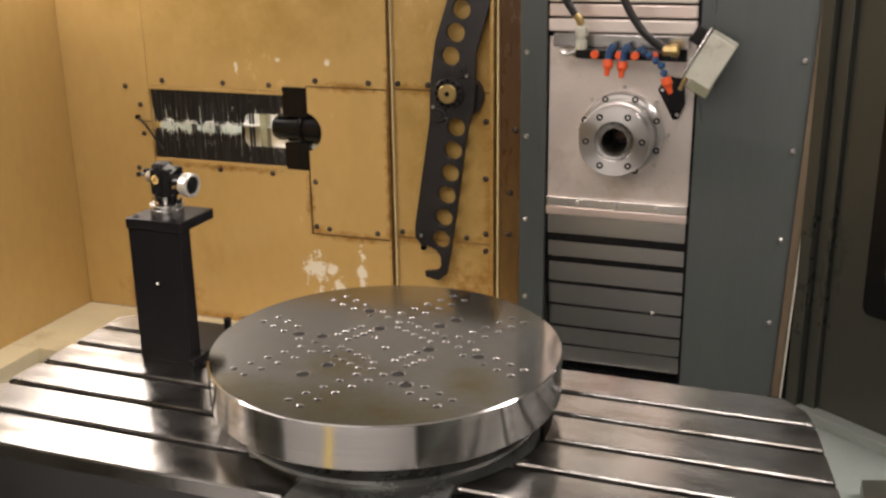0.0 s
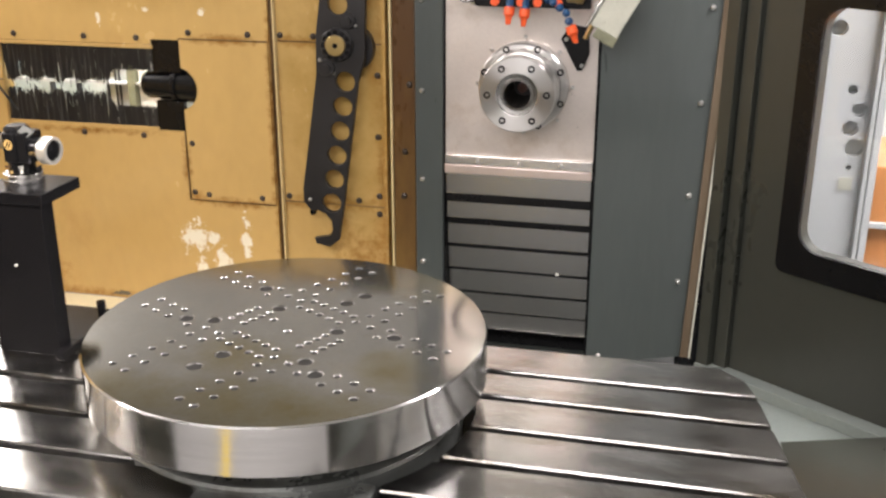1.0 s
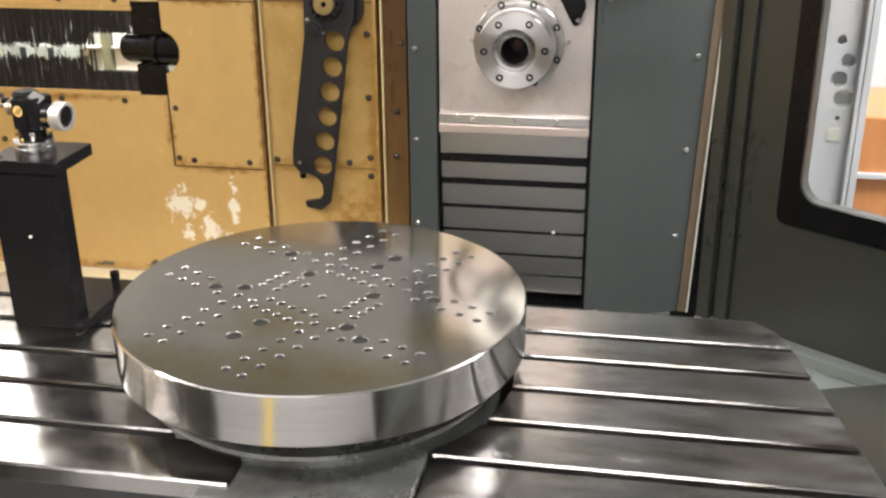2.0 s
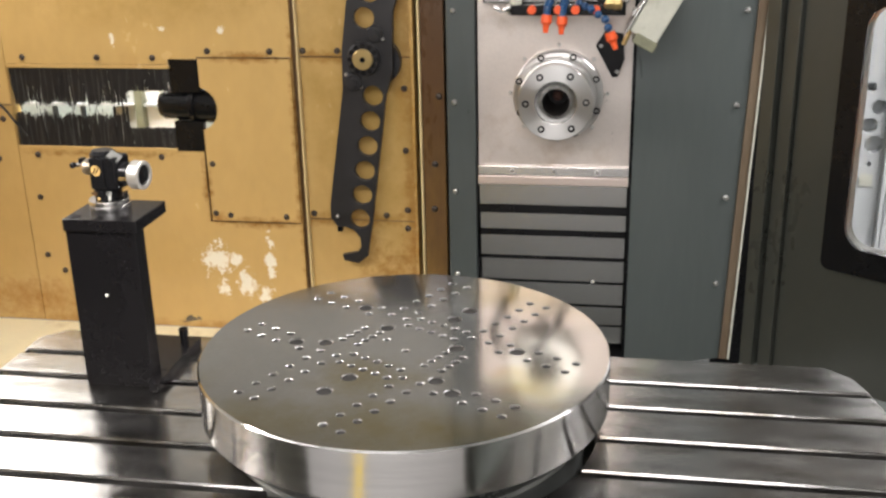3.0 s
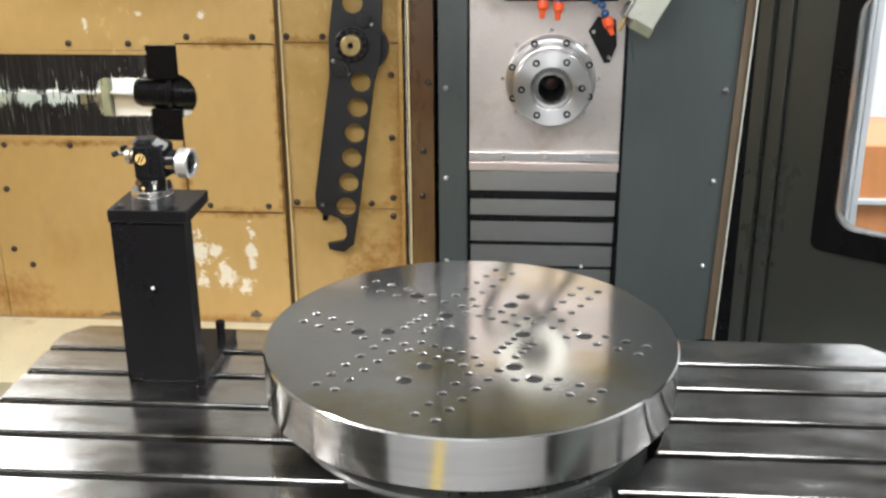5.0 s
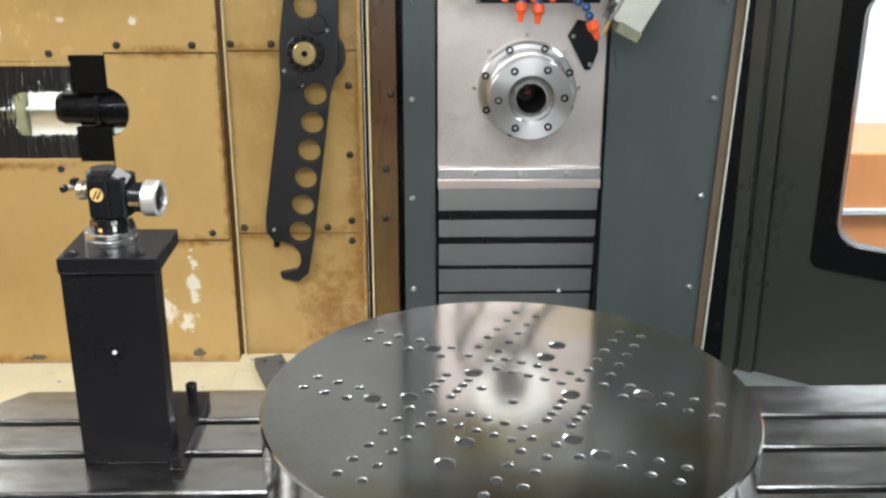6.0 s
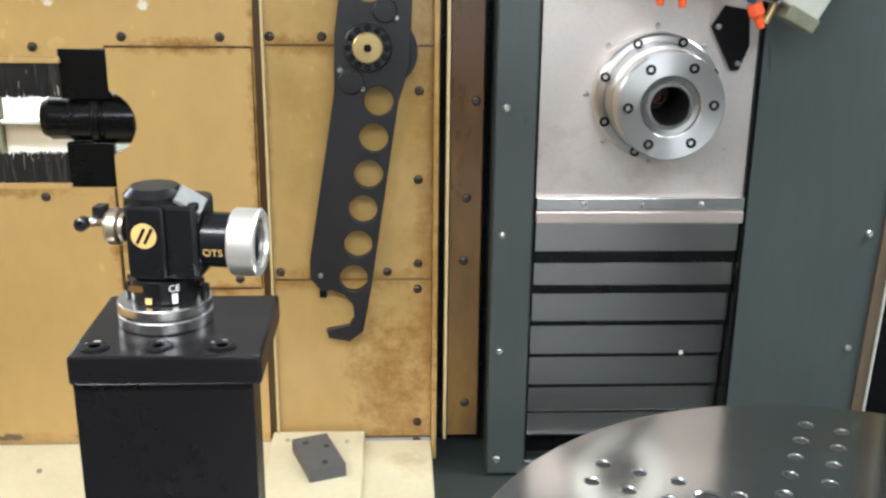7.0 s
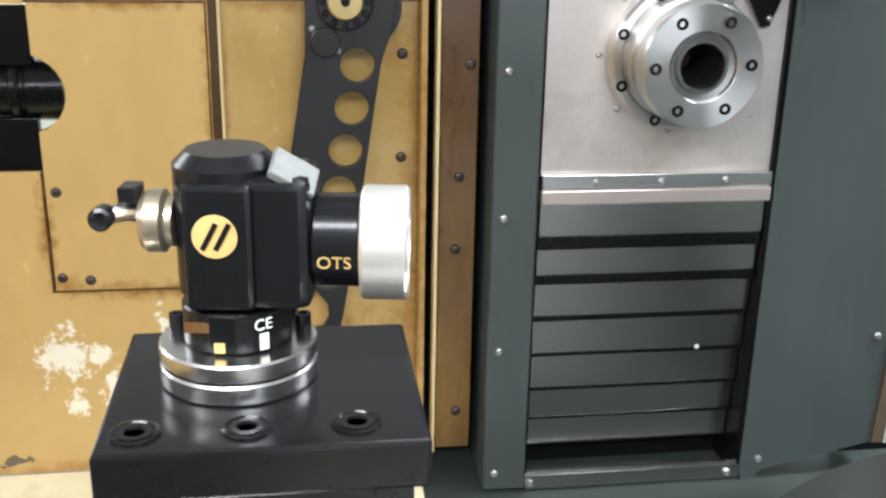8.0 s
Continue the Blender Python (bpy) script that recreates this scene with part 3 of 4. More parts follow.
for k in range(8):
    a = radians(45 * k + 22.5 + 2)
    piece("cap_screw", CAP, head, pose(XS + 0.140 * math.cos(a), 3.479, ZS + 0.140 * math.sin(a)))
for k in range(8):
    a = radians(45 * k)
    piece("bolt", BOLT_SMALL, head, pose(XS + 0.165 * math.cos(a), 3.53, ZS + 0.165 * math.sin(a)))

# telescopic way covers below and above the head
lower = thing("way_cover", (-0.067, 3.53, -0.70), "stack of telescopic steel way covers below the spindle", "way cover")
z = ZS - 0.327
for k, (h, g) in enumerate(((0.077, 0.032), (0.064, 0.024), (0.081, 0.014), (0.085, 0.010), (0.085, 0.010), (0.075, 0.008), (0.070, 0.006))):
    y = 3.528 + 0.012 * k
    part("slat", box(-0.324, 0.199, y, y + 0.010, z - h, z, 0.003), COVER, lower)
    part("wiper_lip", box(-0.324, 0.199, y + 0.003, y + 0.022, z - h - g, z - h - 0.001, 0.002), BLACKP, lower, "black rubber wiper lip")
    z -= h + g
part("label_dot", cyl((0.087, 3.5645, -0.401), "y", 0.006, 0.002, 12), WPRINT, lower, "small white chip")
upper = thing("way_cover", (-0.067, 3.55, ZM + 0.26), "ribbed bright steel way cover above the spindle", "way cover")
# slats past k = 8 are unseen, added and greyed for the platter's reflection
for k in range(23):
    z0 = ZM + 0.275 + 0.052 * k
    part("slat", box(-0.324, 0.199, 3.500 + 0.006 * (k % 2), 3.53, z0, z0 + 0.046, 0.006), CASTG if k > 8 else PINKB if k % 2 else SHEET, upper)
part("cross_bar", box(-0.30, 0.18, 3.47, 3.53, ZM + 0.225, ZM + 0.272, 0.004), COVER, upper)

# unseen stand-in, added so that the platter mirrors a spindle-like ring
boss = thing("reflection_disc", (-0.08, 3.50, 1.02), "added bright disc with a dark centre that stands in for the spindle's reflection", "cover")
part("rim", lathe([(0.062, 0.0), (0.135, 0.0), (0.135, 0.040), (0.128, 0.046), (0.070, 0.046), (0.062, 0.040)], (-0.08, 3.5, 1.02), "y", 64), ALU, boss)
part("hub", lathe([(0, 0.0), (0.0618, 0.0), (0.0618, 0.024), (0.030, 0.028), (0, 0.028)], (-0.08, 3.5, 1.02), "y", 40), BLACKOX, boss, "dark centre of the added disc")

# coolant manifold, hoses and work lamp beside the spindle
man = thing("coolant_manifold", (-0.02, 3.47, ZM + 0.2), "dark coolant manifold with blue jointed nozzles and orange tips", "coolant manifold")
part("block", box(-0.20, 0.15, 3.40, 3.53, ZM + 0.195, ZM + 0.225, 0.004), BLACKOX, man)
part("plate", box(-0.21, 0.17, 3.50, 3.528, ZM + 0.18, ZM + 0.26, 0.003), BLACKOX, man)


def nozzle(points):
    pts = [Vector(p) for p in points]
    n = 7
    for i in range(n):
        t = i / (n - 1) * (len(pts) - 1)
        a = min(int(t), len(pts) - 2)
        p = pts[a].lerp(pts[a + 1], t - a)
        bm = bmesh.new()
        bmesh.ops.create_icosphere(bm, subdivisions=2, radius=0.0135, matrix=Matrix.Translation(p))
        tube_ob = part("hose_joint", bm, BLUE, man, "blue hose joint")
    d = (pts[-1] - pts[-2]).normalized()
    q = d.to_track_quat("Z", "Y").to_matrix().to_4x4()
    b2 = lathe([(0, -0.012), (0.017, -0.012), (0.018, 0.012), (0.011, 0.022), (0.008, 0.045), (0.004, 0.046), (0.004, 0.03), (0, 0.03)], (0, 0, 0), "z", 16)
    b2.transform(Matrix.Translation(pts[-1]) @ q)
    part("nozzle_tip", b2, ORANGE, tube_ob, "orange nozzle tip")


nozzle([(-0.075, 3.42, ZM + 0.235), (-0.08, 3.39, ZM + 0.22), (-0.082, 3.385, ZM + 0.185)])
nozzle([(-0.025, 3.42, ZM + 0.235), (-0.03, 3.39, ZM + 0.22), (-0.032, 3.385, ZM + 0.180)])
nozzle([(0.02, 3.43, ZM + 0.225), (0.06, 3.38, ZM + 0.215), (0.105, 3.36, ZM + 0.185), (0.125, 3.355, ZM + 0.135)])
for x in (-0.13, -0.045, 0.01, 0.075):
    part("cap", lathe([(0, 0), (0.014, 0), (0.014, 0.02), (0, 0.02)], (x, 3.40, ZM + 0.212), "y", 14), ORANGE, man, "orange cap")
gusset = [(0.075, ZS + 0.165), (0.105, ZS + 0.215), (0.165, ZS + 0.205), (0.172, ZS + 0.12), (0.150, ZS + 0.062), (0.132, ZS + 0.060)]
part("gusset", plate(gusset, [], Matrix.Translation((0, 3.508, 0)) @ Matrix.Rotation(radians(90), 4, "X"), 0.008), BLACKOX, man, "dark three-cornered bracket plate")
bolts(man, BOLT_SMALL, 3.508, [(0.092, ZS + 0.165), (0.147, ZS + 0.078)])
part("valve", lathe([(0, 0), (0.016, 0), (0.018, 0.012), (0.012, 0.02), (0.012, 0.05), (0, 0.05)], (-0.215, 3.42, ZM + 0.21), "x", 16), STEEL, man, "chrome tap")
for w in (-1, 1):
    wing = box(-0.006, 0.006, -0.018, 0.018, 0.0, 0.034, 0.005)
    wing.transform(pose(-0.228, 3.415, ZM + 0.205, 0, w * 62, 0))
    part("wing", wing, STEEL, man, "chrome wing of the tap")
part("fitting", lathe([(0.016, 0), (0.020, 0.004), (0.020, 0.030), (0.015, 0.034), (0.015, 0.044), (0.022, 0.046), (0.022, 0.075), (0.014, 0.082), (0.014, 0.09)], (-0.183, 3.41, ZM + 0.225), "z", 8), BEIGE, man, "pale six-sided hose fitting")
part("ferrule", tube([(-0.185, 3.408, ZM + 0.31), (-0.190, 3.405, ZM + 0.328), (-0.205, 3.402, ZM + 0.345)], 0.0135, 12), BRASS, man, "brass hose ferrule")
part("hose", tube([(-0.205, 3.402, ZM + 0.345), (-0.240, 3.395, ZM + 0.40), (-0.262, 3.39, ZM + 0.46), (-0.235, 3.385, ZM + 0.515), (-0.165, 3.38, ZM + 0.535), (-0.095, 3.375, ZM + 0.505), (-0.050, 3.37, ZM + 0.44), (-0.010, 3.37, ZM + 0.36), (0.045, 3.375, ZM + 0.285), (0.105, 3.39, ZM + 0.238)], 0.0135, 12), RUBBER, man, "black rubber hose in a loop")
part("coupling", lathe([(0.012, 0), (0.019, 0.006), (0.019, 0.030), (0.023, 0.032), (0.023, 0.052), (0.012, 0.058)], (0.100, 3.39, ZM + 0.232), "x", 8), BRASS, man, "brass hose coupling")
part("bleed_screw", cyl((0.205, 3.40, ZM + 0.205), "y", 0.016, 0.03, 12, 0.002), BOLTS, man, "bright clamp screw")
stem = cyl((0, 0, 0), "z", 0.008, 0.10, 12, 0.001)
stem.transform(pose(0.165, 3.40, ZM + 0.10, 0, 24, 0))
part("stem", stem, BRASS, man, "tarnished brass stem")
lamp = thing("spindle_lamp", (0.26, 3.40, ZM + 0.12), "tilted beige box-shaped work lamp on a bracket beside the spindle", "lamp")
tilt = pose(0.262, 3.40, ZM + 0.205, 0, 29, 0)


def tilted(bm):
    bm.transform(tilt)
    return bm


part("housing", tilted(box(-0.045, 0.052, -0.05, 0.05, -0.085, 0.085, 0.006)), BEIGE, lamp)
part("rim", tilted(box(-0.055, -0.046, -0.055, 0.055, -0.095, 0.098, 0.003)), STEEL, lamp, "bright metal rim")
part("end_cap", tilted(box(-0.02, 0.056, -0.054, 0.054, -0.112, -0.078, 0.004)), OLIVE, lamp, "olive-grey end cap")
part("bracket", tilted(box(-0.095, -0.056, -0.02, 0.03, 0.02, 0.075, 0.004)), BLACKOX, lamp)

# ---- tool changer arm on the back wall ----
arm = thing("tool_changer_arm", (-0.74, 3.62, 0.40), "black perforated steel tool changer arm with a hooked end", "arm")
outline = [(-0.715, 0.86), (-0.80, 0.60), (-0.825, 0.43), (-0.828, 0.29), (-0.900, -0.15), (-0.900, -0.20), (-0.872, -0.235)]
outline += [(-0.845, -0.232), (-0.812, -0.245), (-0.790, -0.275), (-0.788, -0.310), (-0.802, -0.333), (-0.862, -0.345), (-0.856, -0.368), (-0.800, -0.378), (-0.764, -0.348), (-0.742, -0.23), (-0.668, 0.27), (-0.640, 0.36), (-0.634, 0.56), (-0.545, 0.86)]
holes = [ring(x, z, 0.037, 24) for x, z in ((-0.718, 0.268), (-0.731, 0.175), (-0.745, 0.082), (-0.760, -0.011), (-0.774, -0.105), (-0.787, -0.199), (-0.738, 0.545), (-0.716, 0.635), (-0.692, 0.722))]
arm_plate = part("plate", plate(outline, holes, Matrix.Translation((0, 3.600, 0)) @ Matrix.Rotation(radians(90), 4, "X"), 0.022), ARMM, arm)
md = arm_plate.modifiers.new("edge", "BEVEL")
md.width, md.segments, md.limit_method, md.angle_limit = 0.002, 2, "ANGLE", radians(60)
part("hub", lathe([(0.060, 0), (0.060, 0.012), (0.056, 0.016), (0, 0.016)], (-0.743, 3.600, 0.402), "y", 40), ARMM, arm)
part("hub_plate", lathe([(0.037, 0.016), (0.037, 0.026), (0.034, 0.029), (0.010, 0.029), (0.010, 0.018), (0, 0.018)], (-0.743, 3.600, 0.402), "y", 40), BRASS, arm, "brass hub plate")
part("hub_pin", cyl((-0.743, 3.600, 0.402), "y", 0.0096, 0.0275, 20, 0.001), BLACKOX, arm, "dark pin in the hub")
for k in range(12):
    a = radians(30 * k)
    piece("cap_screw", CAP, arm, pose(-0.743 + 0.048 * math.cos(a), 3.584, 0.402 + 0.048 * math.sin(a)) @ Matrix.Diagonal((0.65, 1, 0.65, 1)))
part("backing_disc", lathe([(0, 0), (0.085, 0), (0.085, 0.035), (0, 0.035)], (-0.705, 3.671, 0.385), "y", 40), ARMM, arm)
for x, z, r in ((-0.785, 0.318, 0.032), (-0.70, 0.49, 0.030)):
    part("pivot_cap", lathe([(r, 0), (r, 0.008), (r * 0.9, 0.011), (r * 0.5, 0.011), (r * 0.5, 0.02), (0, 0.02)], (x, 3.600, z), "y", 28), ARMM, arm)
bolts(arm, BOLT_SMALL, 3.600, [(-0.812, 0.345), (-0.757, 0.30), (-0.672, 0.472), (-0.873, -0.19)])
part("hook_pad", box(-0.878, -0.858, 3.603, 3.63, -0.255, -0.232, 0.004), BLACKP, arm)

# ---- door wall with window ----
DU, DN = Vector((0.820, -0.5724, 0)), Vector((-0.5724, -0.820, 0))
D0 = Vector((0.628, 3.40, 0))
DM = Matrix(((DU.x, 0, DN.x, D0.x), (DU.y, 0, DN.y, D0.y), (0, 1, 0, 0), (0, 0, 0, 1)))   # plan of the door: u along, v up, w out to the cabin


def on_door(u0, u1, v0, v1, w0, w1, bev=0.003):
    bm = box(u0, u1, v0, v1, w0, w1, bev)
    bm.transform(DM)
    bmesh.ops.recalc_face_normals(bm, faces=bm.faces)
    return bm


def rounded(u0, u1, v0, v1, r):
    pts = []
    for cu, cv, a0 in ((u1 - r, v1 - r, 0), (u0 + r, v1 - r, 90), (u0 + r, v0 + r, 180), (u1 - r, v0 + r, 270)):
        pts += [(cu + r * math.cos(radians(a0 + k * 15)), cv + r * math.sin(radians(a0 + k * 15))) for k in range(7)]
    return pts


door = structure("door_1", plate([(0.10, -0.62), (2.2, -0.62), (2.2, 1.7), (0.10, 1.7)], [rounded(0.30, 1.35, -0.115, 0.63, 0.07)], DM, 0.04), DARKF, "dark grey-green painted machine door with a rounded window", "door")
part("window_frame", plate(rounded(0.235, 1.395, -0.200, 0.695, 0.03), [rounded(0.30, 1.35, -0.115, 0.63, 0.07)], DM @ Matrix.Translation((0, 0, 0.016)), 0.015), BLACKP, door, "black window gasket frame")
pane = part("pane", on_door(0.29, 1.36, -0.125, 0.64, -0.030, -0.024, 0), GLASS, door)
pane.visible_shadow = False
part("post", on_door(0.0, 0.045, -0.62, 1.7, -0.02, 0.05), DARKF, door)
part("post", on_door(0.050, 0.098, -0.62, 1.7, -0.04, 0.022), DARKF, door)
for u, v in ((0.108, -0.274), (0.21, -0.131), (0.248, -0.215), (0.222, 0.362), (0.148, 0.375)):
    piece("bolt", BOLT_SMALL, door, DM @ pose(u, v, 0.0, 90, 0, 0))
structure("door_ledge", on_door(0.0, 2.2, -0.64, -0.60, 0.0, 0.06), FLOORP, "grey sheet ledge below the door", "ledge")
chute = structure("chute", prism([(0.62, 3.40), (2.4, 2.3), (2.4, 0.6), (0.80, 0.6), (0.80, 2.2), (0.62, 2.4)], -0.72, -0.64), FLOORP, "sloping grey-green sheet metal chip chute", "chute")

structure("chute_guard", prism([(0.845, 2.84), (1.4, 3.02), (1.4, 2.2), (0.87, 2.2)], -0.64, -0.585), DARKF, "dark sheet metal guard in the chip chute", "guard")

# outside the window
cab = thing("shop_cabinet", (1.8, 4.5, -1.0), "orange-stained wooden cabinet outside the window", "cabinet")
part("body", box(1.262, 2.9, 4.35, 4.9, -1.08, -0.13, 0.01), WOOD, cab)
part("rail", box(1.262, 2.9, 4.32, 4.35, -0.385, -0.362, 0.004), GREYP, cab, "grey metal rail")
post = thing("perforated_post", (1.0, 4.1, -1.08), "light grey steel machine post with round dark holes", "post")
HOLES = ((1.105, 0.225, 0.018), (1.138, 0.148, 0.027), (1.112, 0.076, 0.030), (1.136, 0.002, 0.035), (1.125, -0.075, 0.010), (1.03, 0.45, 0.03), (0.95, 0.30, 0.02))
part("body", plate([(0.80, -1.08), (1.172, -1.08), (1.172, 2.4), (0.80, 2.4)], [ring(x, v, r, 18) for x, v, r in HOLES], Matrix.Translation((0, 4.10, 0)) @ Matrix.Rotation(radians(90), 4, "X"), 0.05, 0.045), GREYP, post)
part("edge", box(1.175, 1.192, 4.07, 4.12, -1.08, 2.4, 0.004), GREYP, post)
part("seam", box(1.192, 1.197, 4.09, 4.12, -1.08, 2.4, 0.001), BOLTM, post, "dark seam")
part("edge", box(1.197, 1.225, 4.08, 4.12, -1.08, 2.4, 0.004), GREYP, post)
part("sticker", box(1.095, 1.145, 4.096, 4.0995, -0.165, -0.115, 0.001), BEIGE, post, "pale paper label")

# ---- machine floor, roof and the shop round it ----
# out of view; opening narrowed to put dark bands in the rim's reflection
structure("wall_front_left", box(-2.7, -0.92, 0.74, 0.80, -1.0, 1.9), DARKF, "unseen dark front of the machine cabin, drawn in to shape reflections", "wall")
structure("wall_front_right", box(0.72, 2.4, 0.50, 0.56, -1.0, 1.9), DARKF, "unseen dark front of the machine cabin, drawn in to shape reflections", "wall")
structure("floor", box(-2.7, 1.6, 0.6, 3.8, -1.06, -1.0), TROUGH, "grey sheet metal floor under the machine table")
structure("ceiling", box(-2.7, 1.2, 2.75, 3.8, 1.90, 1.95), GREYD, "grey sheet metal roof of the machine cabin")
structure("shop_floor", box(-6, 6, -6, 6.5, -1.16, -1.08), SHOPF, "grey concrete workshop floor", "floor")
structure("shop_wall_front", box(-6, 6, -6.1, -6, -1.1, 3.4), WHITEP, "white workshop wall", "wall")
structure("shop_wall_back", box(-6, 6, 6.4, 6.5, -1.1, 3.4), WHITEP, "white workshop wall", "wall")
structure("shop_wall_left", box(-6.1, -6, -6, 6.5, -1.1, 3.4), WHITEP, "white workshop wall", "wall")
structure("shop_wall_right", box(6, 6.1, -6, 6.5, -1.1, 3.4), WHITEP, "white workshop wall", "wall")
structure("shop_ceiling", box(-6, 6, -6, 6.5, 3.4, 3.5), WHITEP, "white workshop ceiling", "ceiling")

# unseen, added to put a yellow band in the platter rim's reflection
structure("floor_line", box(-0.80, -0.66, -3.0, 0.45, -1.08, -1.076), YELLOW, "added yellow strip on the workshop floor for the platter rim's reflection", "floor line")

# ---- the machine table ----
CX, CY = -0.238, 1.757
XL = -1.180
SLOTS = (1.970, 1.857, 1.730, 1.606, 1.474)
table = thing("machine_table", (CX, CY, -0.25), "ground cast-iron machine table with five long T-slots", "machine table")


def half_width(y, side):
    r = 0.372 if side > 0 else 0.342
    d = r * r - (y - CY) ** 2
    return max(math.sqrt(d) if d > 0 else 0.0, (0.26 if side > 0 else 0.045) if y < CY - 0.1 else 0.02)


def strip(y0, y1, side, z0, z1, cut=0.0):
    ys = np.linspace(y0, y1, 7)
    e0, e1 = [0.68 + 0.18 * (1.96 - y) if side > 0 else XL for y in (y0, y1)]
    inner = [(CX + side * (half_width(y, side) + 0.001), y) for y in ys]
    poly = inner + [(e1, y1), (e0, y0)]
    if cut and side > 0:
        poly = inner + [(e1 - cut, y1), (e1, y1 - cut), (e0, y0)]
    if cut and side < 0:
        poly = inner + [(e1 + cut, y1), (e1, y1 - cut), (e0, y0)]
    bm = prism(poly[::-1] if side < 0 else poly, z0, z1)
    bmesh.ops.recalc_face_normals(bm, faces=bm.faces)
    tops = [e for e in bm.edges if all(abs(v.co.z - z1) < 1e-6 for v in e.verts)]
    bmesh.ops.bevel(bm, geom=tops, offset=0.004, segments=2, affect="EDGES")
    return bm


edges_y = [2.085] + [y for s in SLOTS for y in (s, s - 0.019)] + [1.335]
for side in (1, -1):
    for k in range(0, len(edges_y), 2):
        part("rail", strip(edges_y[k + 1], edges_y[k], side, -0.034, 0.0, 0.05 if k == 0 else 0), TABLE, table)
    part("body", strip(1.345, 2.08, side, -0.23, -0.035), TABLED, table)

# ---- rotary table ----
PT = 0.154
rot = thing("rotary_table", (CX, CY, -0.2), "round ground steel rotary table platter drilled with rows of threaded holes", "rotary table")
ANG = -28.0
hole_loops = []
small = [(0.013, -0.013), (0.024, 0.0), (-0.050, 0.005)]
for q in (-0.122, -0.082, 0.082, 0.122):
    small += [(q, sy * y) for y in (0.106, 0.146, 0.189, 0.231, 0.274, 0.316) for sy in (1, -1)]
    small += [(q, y) for y in (0.023, 0.001, -0.021, -0.043)]
    small += [(sx * x, q) for x in (0.163, 0.226, 0.268, 0.308) for sx in (1, -1)]
    small += [(x, q) for x in (-0.058, -0.029, 0.0, 0.029, 0.058)]
big = [(0, -0.225), (0, -0.160), (0, 0.213), (0, 0.160), (-0.190, 0.103), (-0.190, -0.103), (0.190, 0.103), (0.190, -0.103), (-0.086, 0.050), (0.086, 0.050), (-0.140, -0.073), (0.138, -0.080)]
seen = []
for x, y in big:
    seen.append((x, y, 0.0145))
for x, y in small:
    if all(math.hypot(x - a, y - b) > r + 0.012 for a, b, r in seen):
        seen.append((x, y, 0.0080))
loops = [ring(x, y, r * 1.12, 12) for x, y, r in seen]
top = plate(ring(0, 0, 0.389, 128), loops, pose(CX, CY, PT, 0, 0, ANG), 0.003, 0.030)
# hole walls and bottoms take the painted shade colour
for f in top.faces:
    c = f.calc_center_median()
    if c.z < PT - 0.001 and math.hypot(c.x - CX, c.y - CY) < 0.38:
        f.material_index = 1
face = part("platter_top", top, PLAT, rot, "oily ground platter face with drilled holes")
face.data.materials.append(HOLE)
cones = bmesh.new()
turn = pose(CX, CY, PT, 0, 0, ANG)
for x, y, r in seen:
    at = turn @ Vector((x, y, 0))
    lathe([(r * 1.118, -0.0002), (r * 0.97, -0.0016), (r * 0.99, -0.003)], at, "z", 14, cones)
tagged(part("hole_chamfer", cones, THREAD, rot, "bright countersunk hole edges"), kind="stuff")
part("platter_rim", lathe([(0.381, -0.0025), (0.389, -0.0005), (0.392, -0.0035), (0.392, -0.094), (0.390, -0.097), (0.27, -0.097)], (CX, CY, PT), "z", 128), RIM, rot, "bright turned platter rim")
part("base", lathe([(0.262, 0.058), (0.262, 0.012), (0.268, 0.009), (0.340, 0.006), (0.345, 0.001), (0.345, -0.23), (0, -0.23)], (CX, CY, 0), "z", 80), CASTG, rot, "dark oily cast rotary base")
part("seal_ring", lathe([(0.2625, 0.0), (0.272, 0.002), (0.272, 0.030), (0.2625, 0.032)], (CX, CY, 0.020), "z", 96), RIM, rot, "bright turned seal ring")
part("front_plate", box(CX - 0.10, CX + 0.255, 1.30, 1.50, -0.23, -0.006, 0.006), CASTG, rot, "grey oily plate before the base")
part("drain_notch", box(CX - 0.020, CX + 0.012, 1.478, 1.492, 0.008, 0.056, 0.002), BLACKP, rot, "dark slot in the base")

# ---- tool setter on its bracket ----
br = thing("angle_bracket", (-0.872, 1.86, 0.0), "black oxide steel angle bracket bolted on the machine table", "bracket")
part("upright", box(-0.945, -0.796, 1.818, 1.860, 0.001, 0.3448, 0.0008), BLACKOX, br)
part("top_plate", box(-0.947, -0.788, 1.813, 1.958, 0.345, 0.371, 0.0025), BLACKOX, br)
part("foot", box(-0.943, -0.775, 1.8605, 2.035, 0.001, 0.022, 0.002), BLACKOX, br)
part("foot", box(-0.7955, -0.775, 1.795, 1.860, 0.001, 0.022, 0.002), BLACKOX, br)
COUNTER = mesh_of(lathe([(0.0125, 0.0), (0.0125, 0.0012), (0.0105, 0.0016), (0.0095, 0.0004), (0.0085, 0.0004), (0.0085, 0.0014), (0.0052, 0.0014), (0.0048, -0.0), (0, 0.0)], (0, 0, 0), "z", 24), BLACKOX, "socket_screw")
for x in (-0.929, -0.876, -0.823):
    piece("socket_screw", COUNTER, br, pose(x, 1.834, 0.3710))
part("foot_screw", lathe([(0, 0), (0.009, 0), (0.009, 0.018), (0.0105, 0.018), (0.0105, 0.034), (0.006, 0.034), (0.005, 0.028), (0, 0.028)], (-0.800, 2.0, 0.022), "z", 18), BLACKOX, br)
part("dot", cyl((-0.872, 1.815, 0.209), "y", 0.0035, 0.002, 10), WPRINT, br, "bright screw end")

ts = thing("tool_setter", (-0.884, 1.897, 0.371), "black tool setting probe with a silver ring on steel discs", "tool setter")
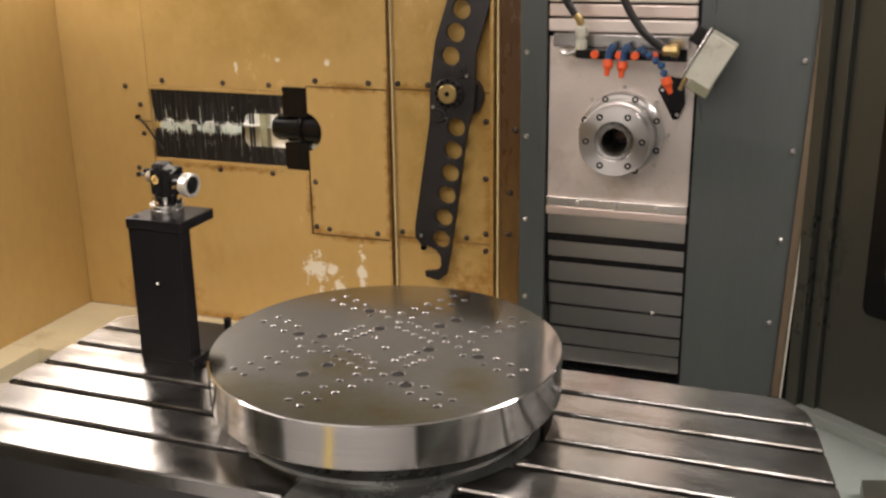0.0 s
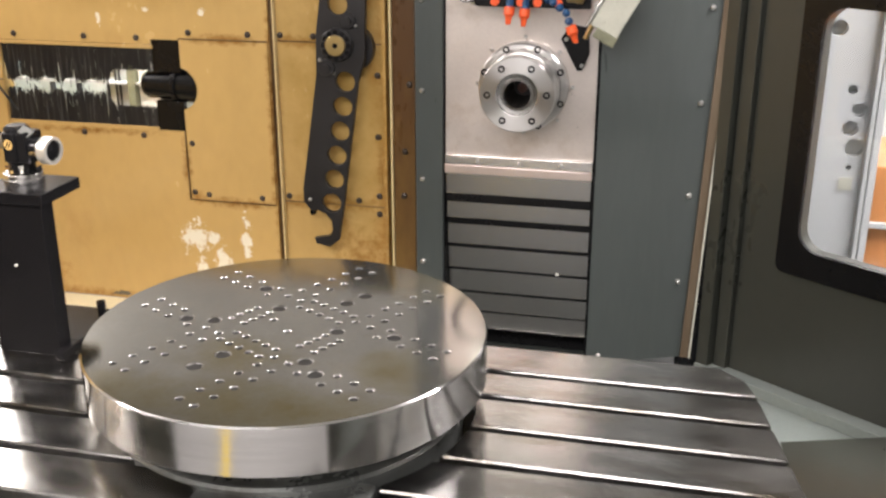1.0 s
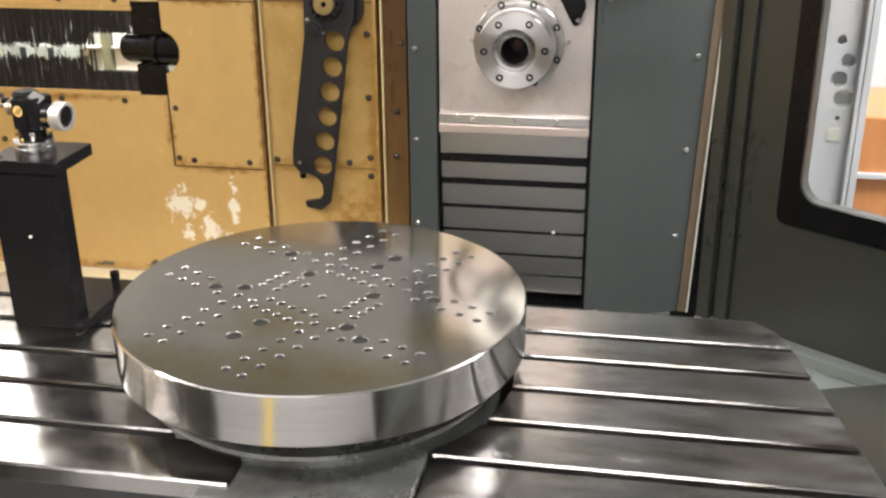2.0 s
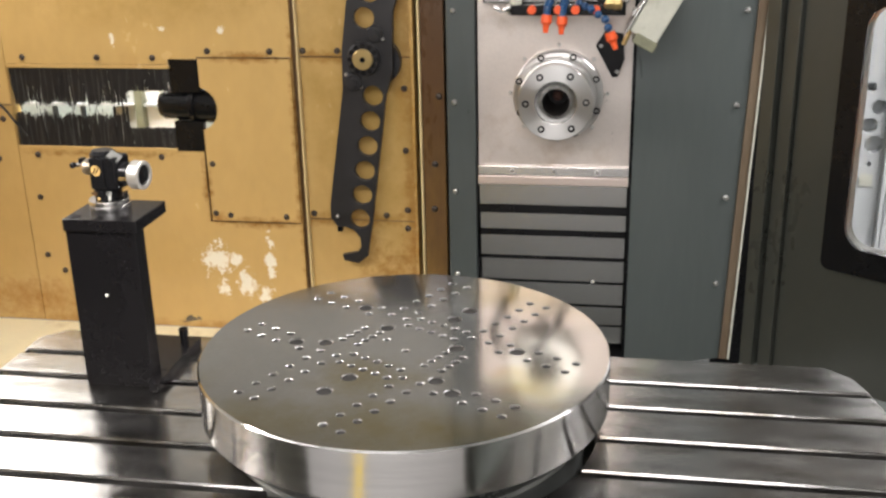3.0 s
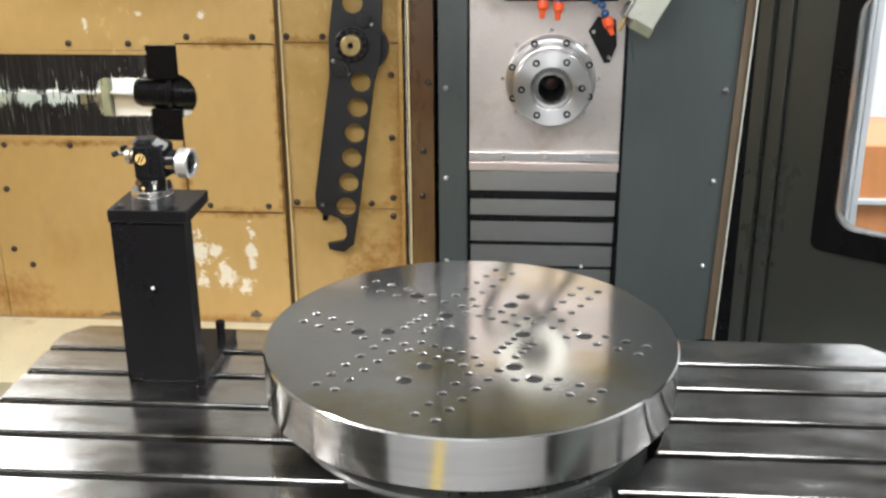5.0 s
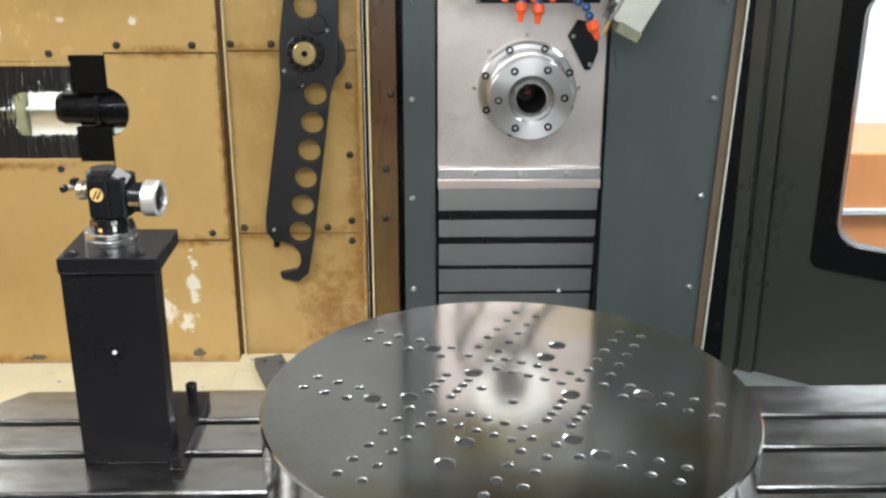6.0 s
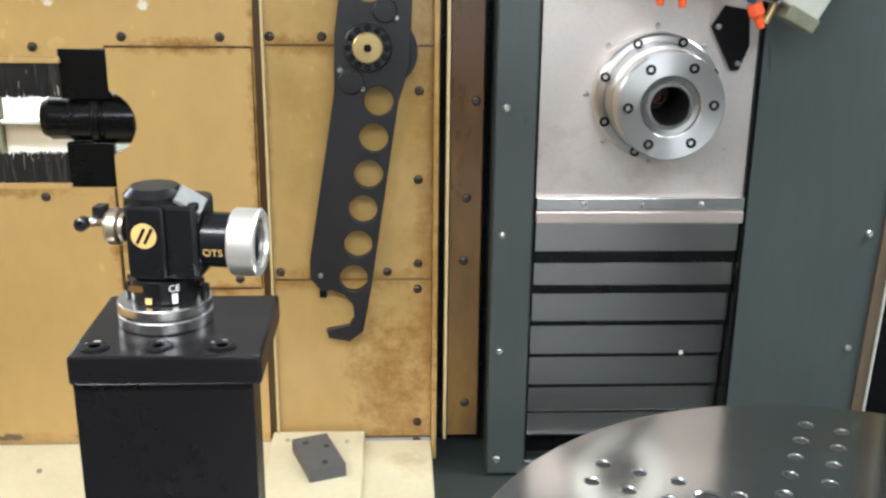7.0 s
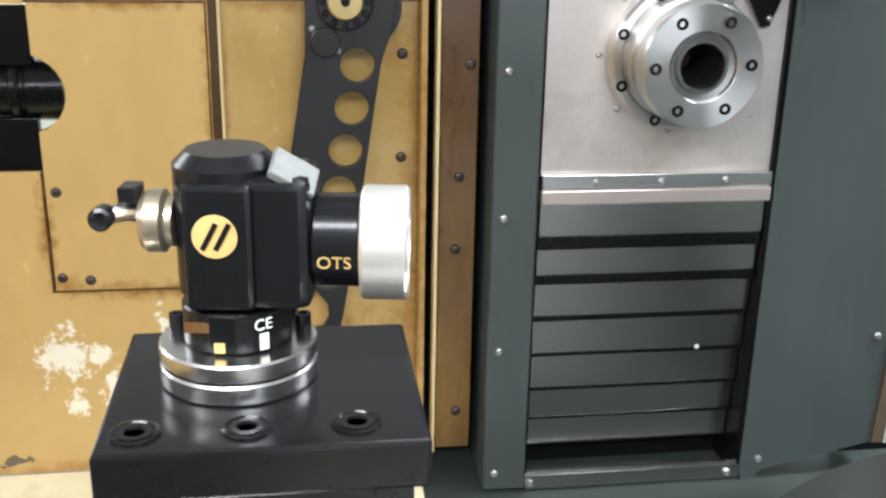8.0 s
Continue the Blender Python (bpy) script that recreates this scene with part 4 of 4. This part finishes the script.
TX, TY = -0.884, 1.897
part("disc", cyl((TX, TY, 0.3712), "z", 0.038, 0.010, 64, 0.001), STEEL, ts)
part("disc", cyl((TX, TY, 0.3825), "z", 0.038, 0.009, 64, 0.001), STEEL, ts)
part("neck", cyl((TX, TY, 0.3917), "z", 0.026, 0.020, 48, 0.001), BLACKP, ts)
body = part("body", cyl((TX - 0.002, TY, 0.4117), "z", 0.0245, 0.073, 48, 0.006), BLACKP, ts)
part("front_plate", box(TX - 0.018, TX + 0.014, TY - 0.0265, TY - 0.018, 0.414, 0.474, 0.003), BLACKP, body)
part("side_block", box(TX + 0.006, TX + 0.039, TY - 0.0235, TY + 0.0235, 0.4135, 0.476, 0.005), BLACKP, ts, "matt black sensor block")
part("barrel", cyl((TX + 0.039, TY, 0.4415), "x", 0.0222, 0.022, 48, 0.001), BLACKP, ts)
part("ring", lathe([(0.0222, 0), (0.026, 0.0), (0.0272, 0.0015), (0.0272, 0.0205), (0.0255, 0.022), (0.0205, 0.022), (0.0200, 0.019)], (TX + 0.061, TY, 0.4405), "x", 56), ALU, ts, "brushed aluminium end ring")
part("lens", lathe([(0.0203, 0.0185), (0.012, 0.0195), (0.004, 0.0195), (0, 0.0205)], (TX + 0.061, TY, 0.4405), "x", 40), BLACKP, ts, "black glossy window")
led = box(-0.0115, 0.0115, -0.010, 0.010, -0.002, 0.002, 0.001)
led.transform(pose(TX + 0.031, TY - 0.012, 0.4765, 26, 32, 12))
part("indicator_window", led, LENSM, ts, "clear indicator window")
part("stylus_hub", lathe([(0.0, 0), (0.013, 0), (0.015, 0.003), (0.015, 0.010), (0.012, 0.012), (0.012, 0.015)], (TX - 0.0405, TY - 0.004, 0.4505), "x", 40), HUBM, ts, "worn brass stylus holder")
part("stylus_arm", tube([(TX - 0.040, TY - 0.004, 0.453), (TX - 0.047, TY - 0.010, 0.456), (TX - 0.053, TY - 0.020, 0.457)], 0.0042, 12), STEEL, ts, "steel stylus arm")
part("stylus_tip", lathe([(0, 0), (0.0055, 0), (0.0055, 0.008), (0.004, 0.009), (0, 0.007)], (TX - 0.054, TY - 0.018, 0.457), "y", 20), BLACKOX, ts)
part("stylus_clamp", box(TX - 0.050, TX - 0.041, TY - 0.012, TY + 0.002, 0.460, 0.468, 0.001), BLACKOX, ts)
badge = part("badge", lathe([(0, 0), (0.0102, 0), (0.0102, 0.0006), (0, 0.0006)], (TX - 0.003, TY - 0.0266, 0.4505), "y", 40), LABEL, ts, "round gold badge with two dark slanting bars")
for dx in (-0.0025, 0.0035):
    b2 = box(-0.0012, 0.0012, -0.0004, 0, -0.007, 0.007)
    b2.transform(pose(TX - 0.003 + dx, TY - 0.0273, 0.4505, 0, 28, 0))
    part("bar", b2, BLACKP, badge)


def lettering(text, size, m, mat, parent):
    cu = bpy.data.curves.new("lettering", "FONT")
    cu.body, cu.size, cu.extrude, cu.align_x = text, size, 0.0002, "CENTER"
    ob = new("lettering_source", cu)
    me = bpy.data.meshes.new_from_object(ob.evaluated_get(bpy.context.evaluated_depsgraph_get()))
    bpy.data.objects.remove(ob)
    me.transform(m)
    me.materials.append(mat)
    o = new("lettering", me)
    o.parent = parent
    o.matrix_parent_inverse = Matrix.Translation(-parent.location)
    return o


lettering("OTS", 0.0085, pose(TX + 0.0495, TY - 0.0218, 0.4345, 98, 0, 0), LABEL, ts)
lettering("CE", 0.0078, pose(TX + 0.0162, TY - 0.0210, 0.4035, 90, 0, 37), WPRINT, ts)
mark = box(-0.0022, 0.0022, -0.0006, 0, 0.3935, 0.4015)
mark.transform(pose(TX + 0.0162, TY - 0.0208, 0, 0, 0, 37))
part("label_mark", mark, WPRINT, ts, "small white printed mark")
part("label_patch", box(TX - 0.006, TX - 0.001, TY - 0.0268, TY - 0.0262, 0.3935, 0.3985), LABEL, ts, "small yellow label")
part("label_strip", box(TX - 0.020, TX - 0.006, TY - 0.0245, TY - 0.0235, 0.4025, 0.4075), BROWN, ts, "brown label strip")
for a in (140, 168, 18, 46):
    part("clamp_screw", lathe([(0, 0), (0.004, 0), (0.004, 0.008), (0.0025, 0.008), (0.002, 0.005), (0, 0.005)], (TX + 0.032 * math.cos(radians(a)), TY + 0.032 * math.sin(radians(a)), 0.3915), "z", 14), BLACKOX, ts)


# the setter stands 9 % larger than drawn above and a little turned, about the foot of its discs
grow = Matrix.Translation((TX + 0.002, TY, 0.371)) @ Matrix.Rotation(radians(-8), 4, "Z") @ Matrix.Scale(1.09, 4) @ Matrix.Translation((-TX, -TY, -0.371))
for ob in ts.children_recursive:
    ob.data.transform(grow)
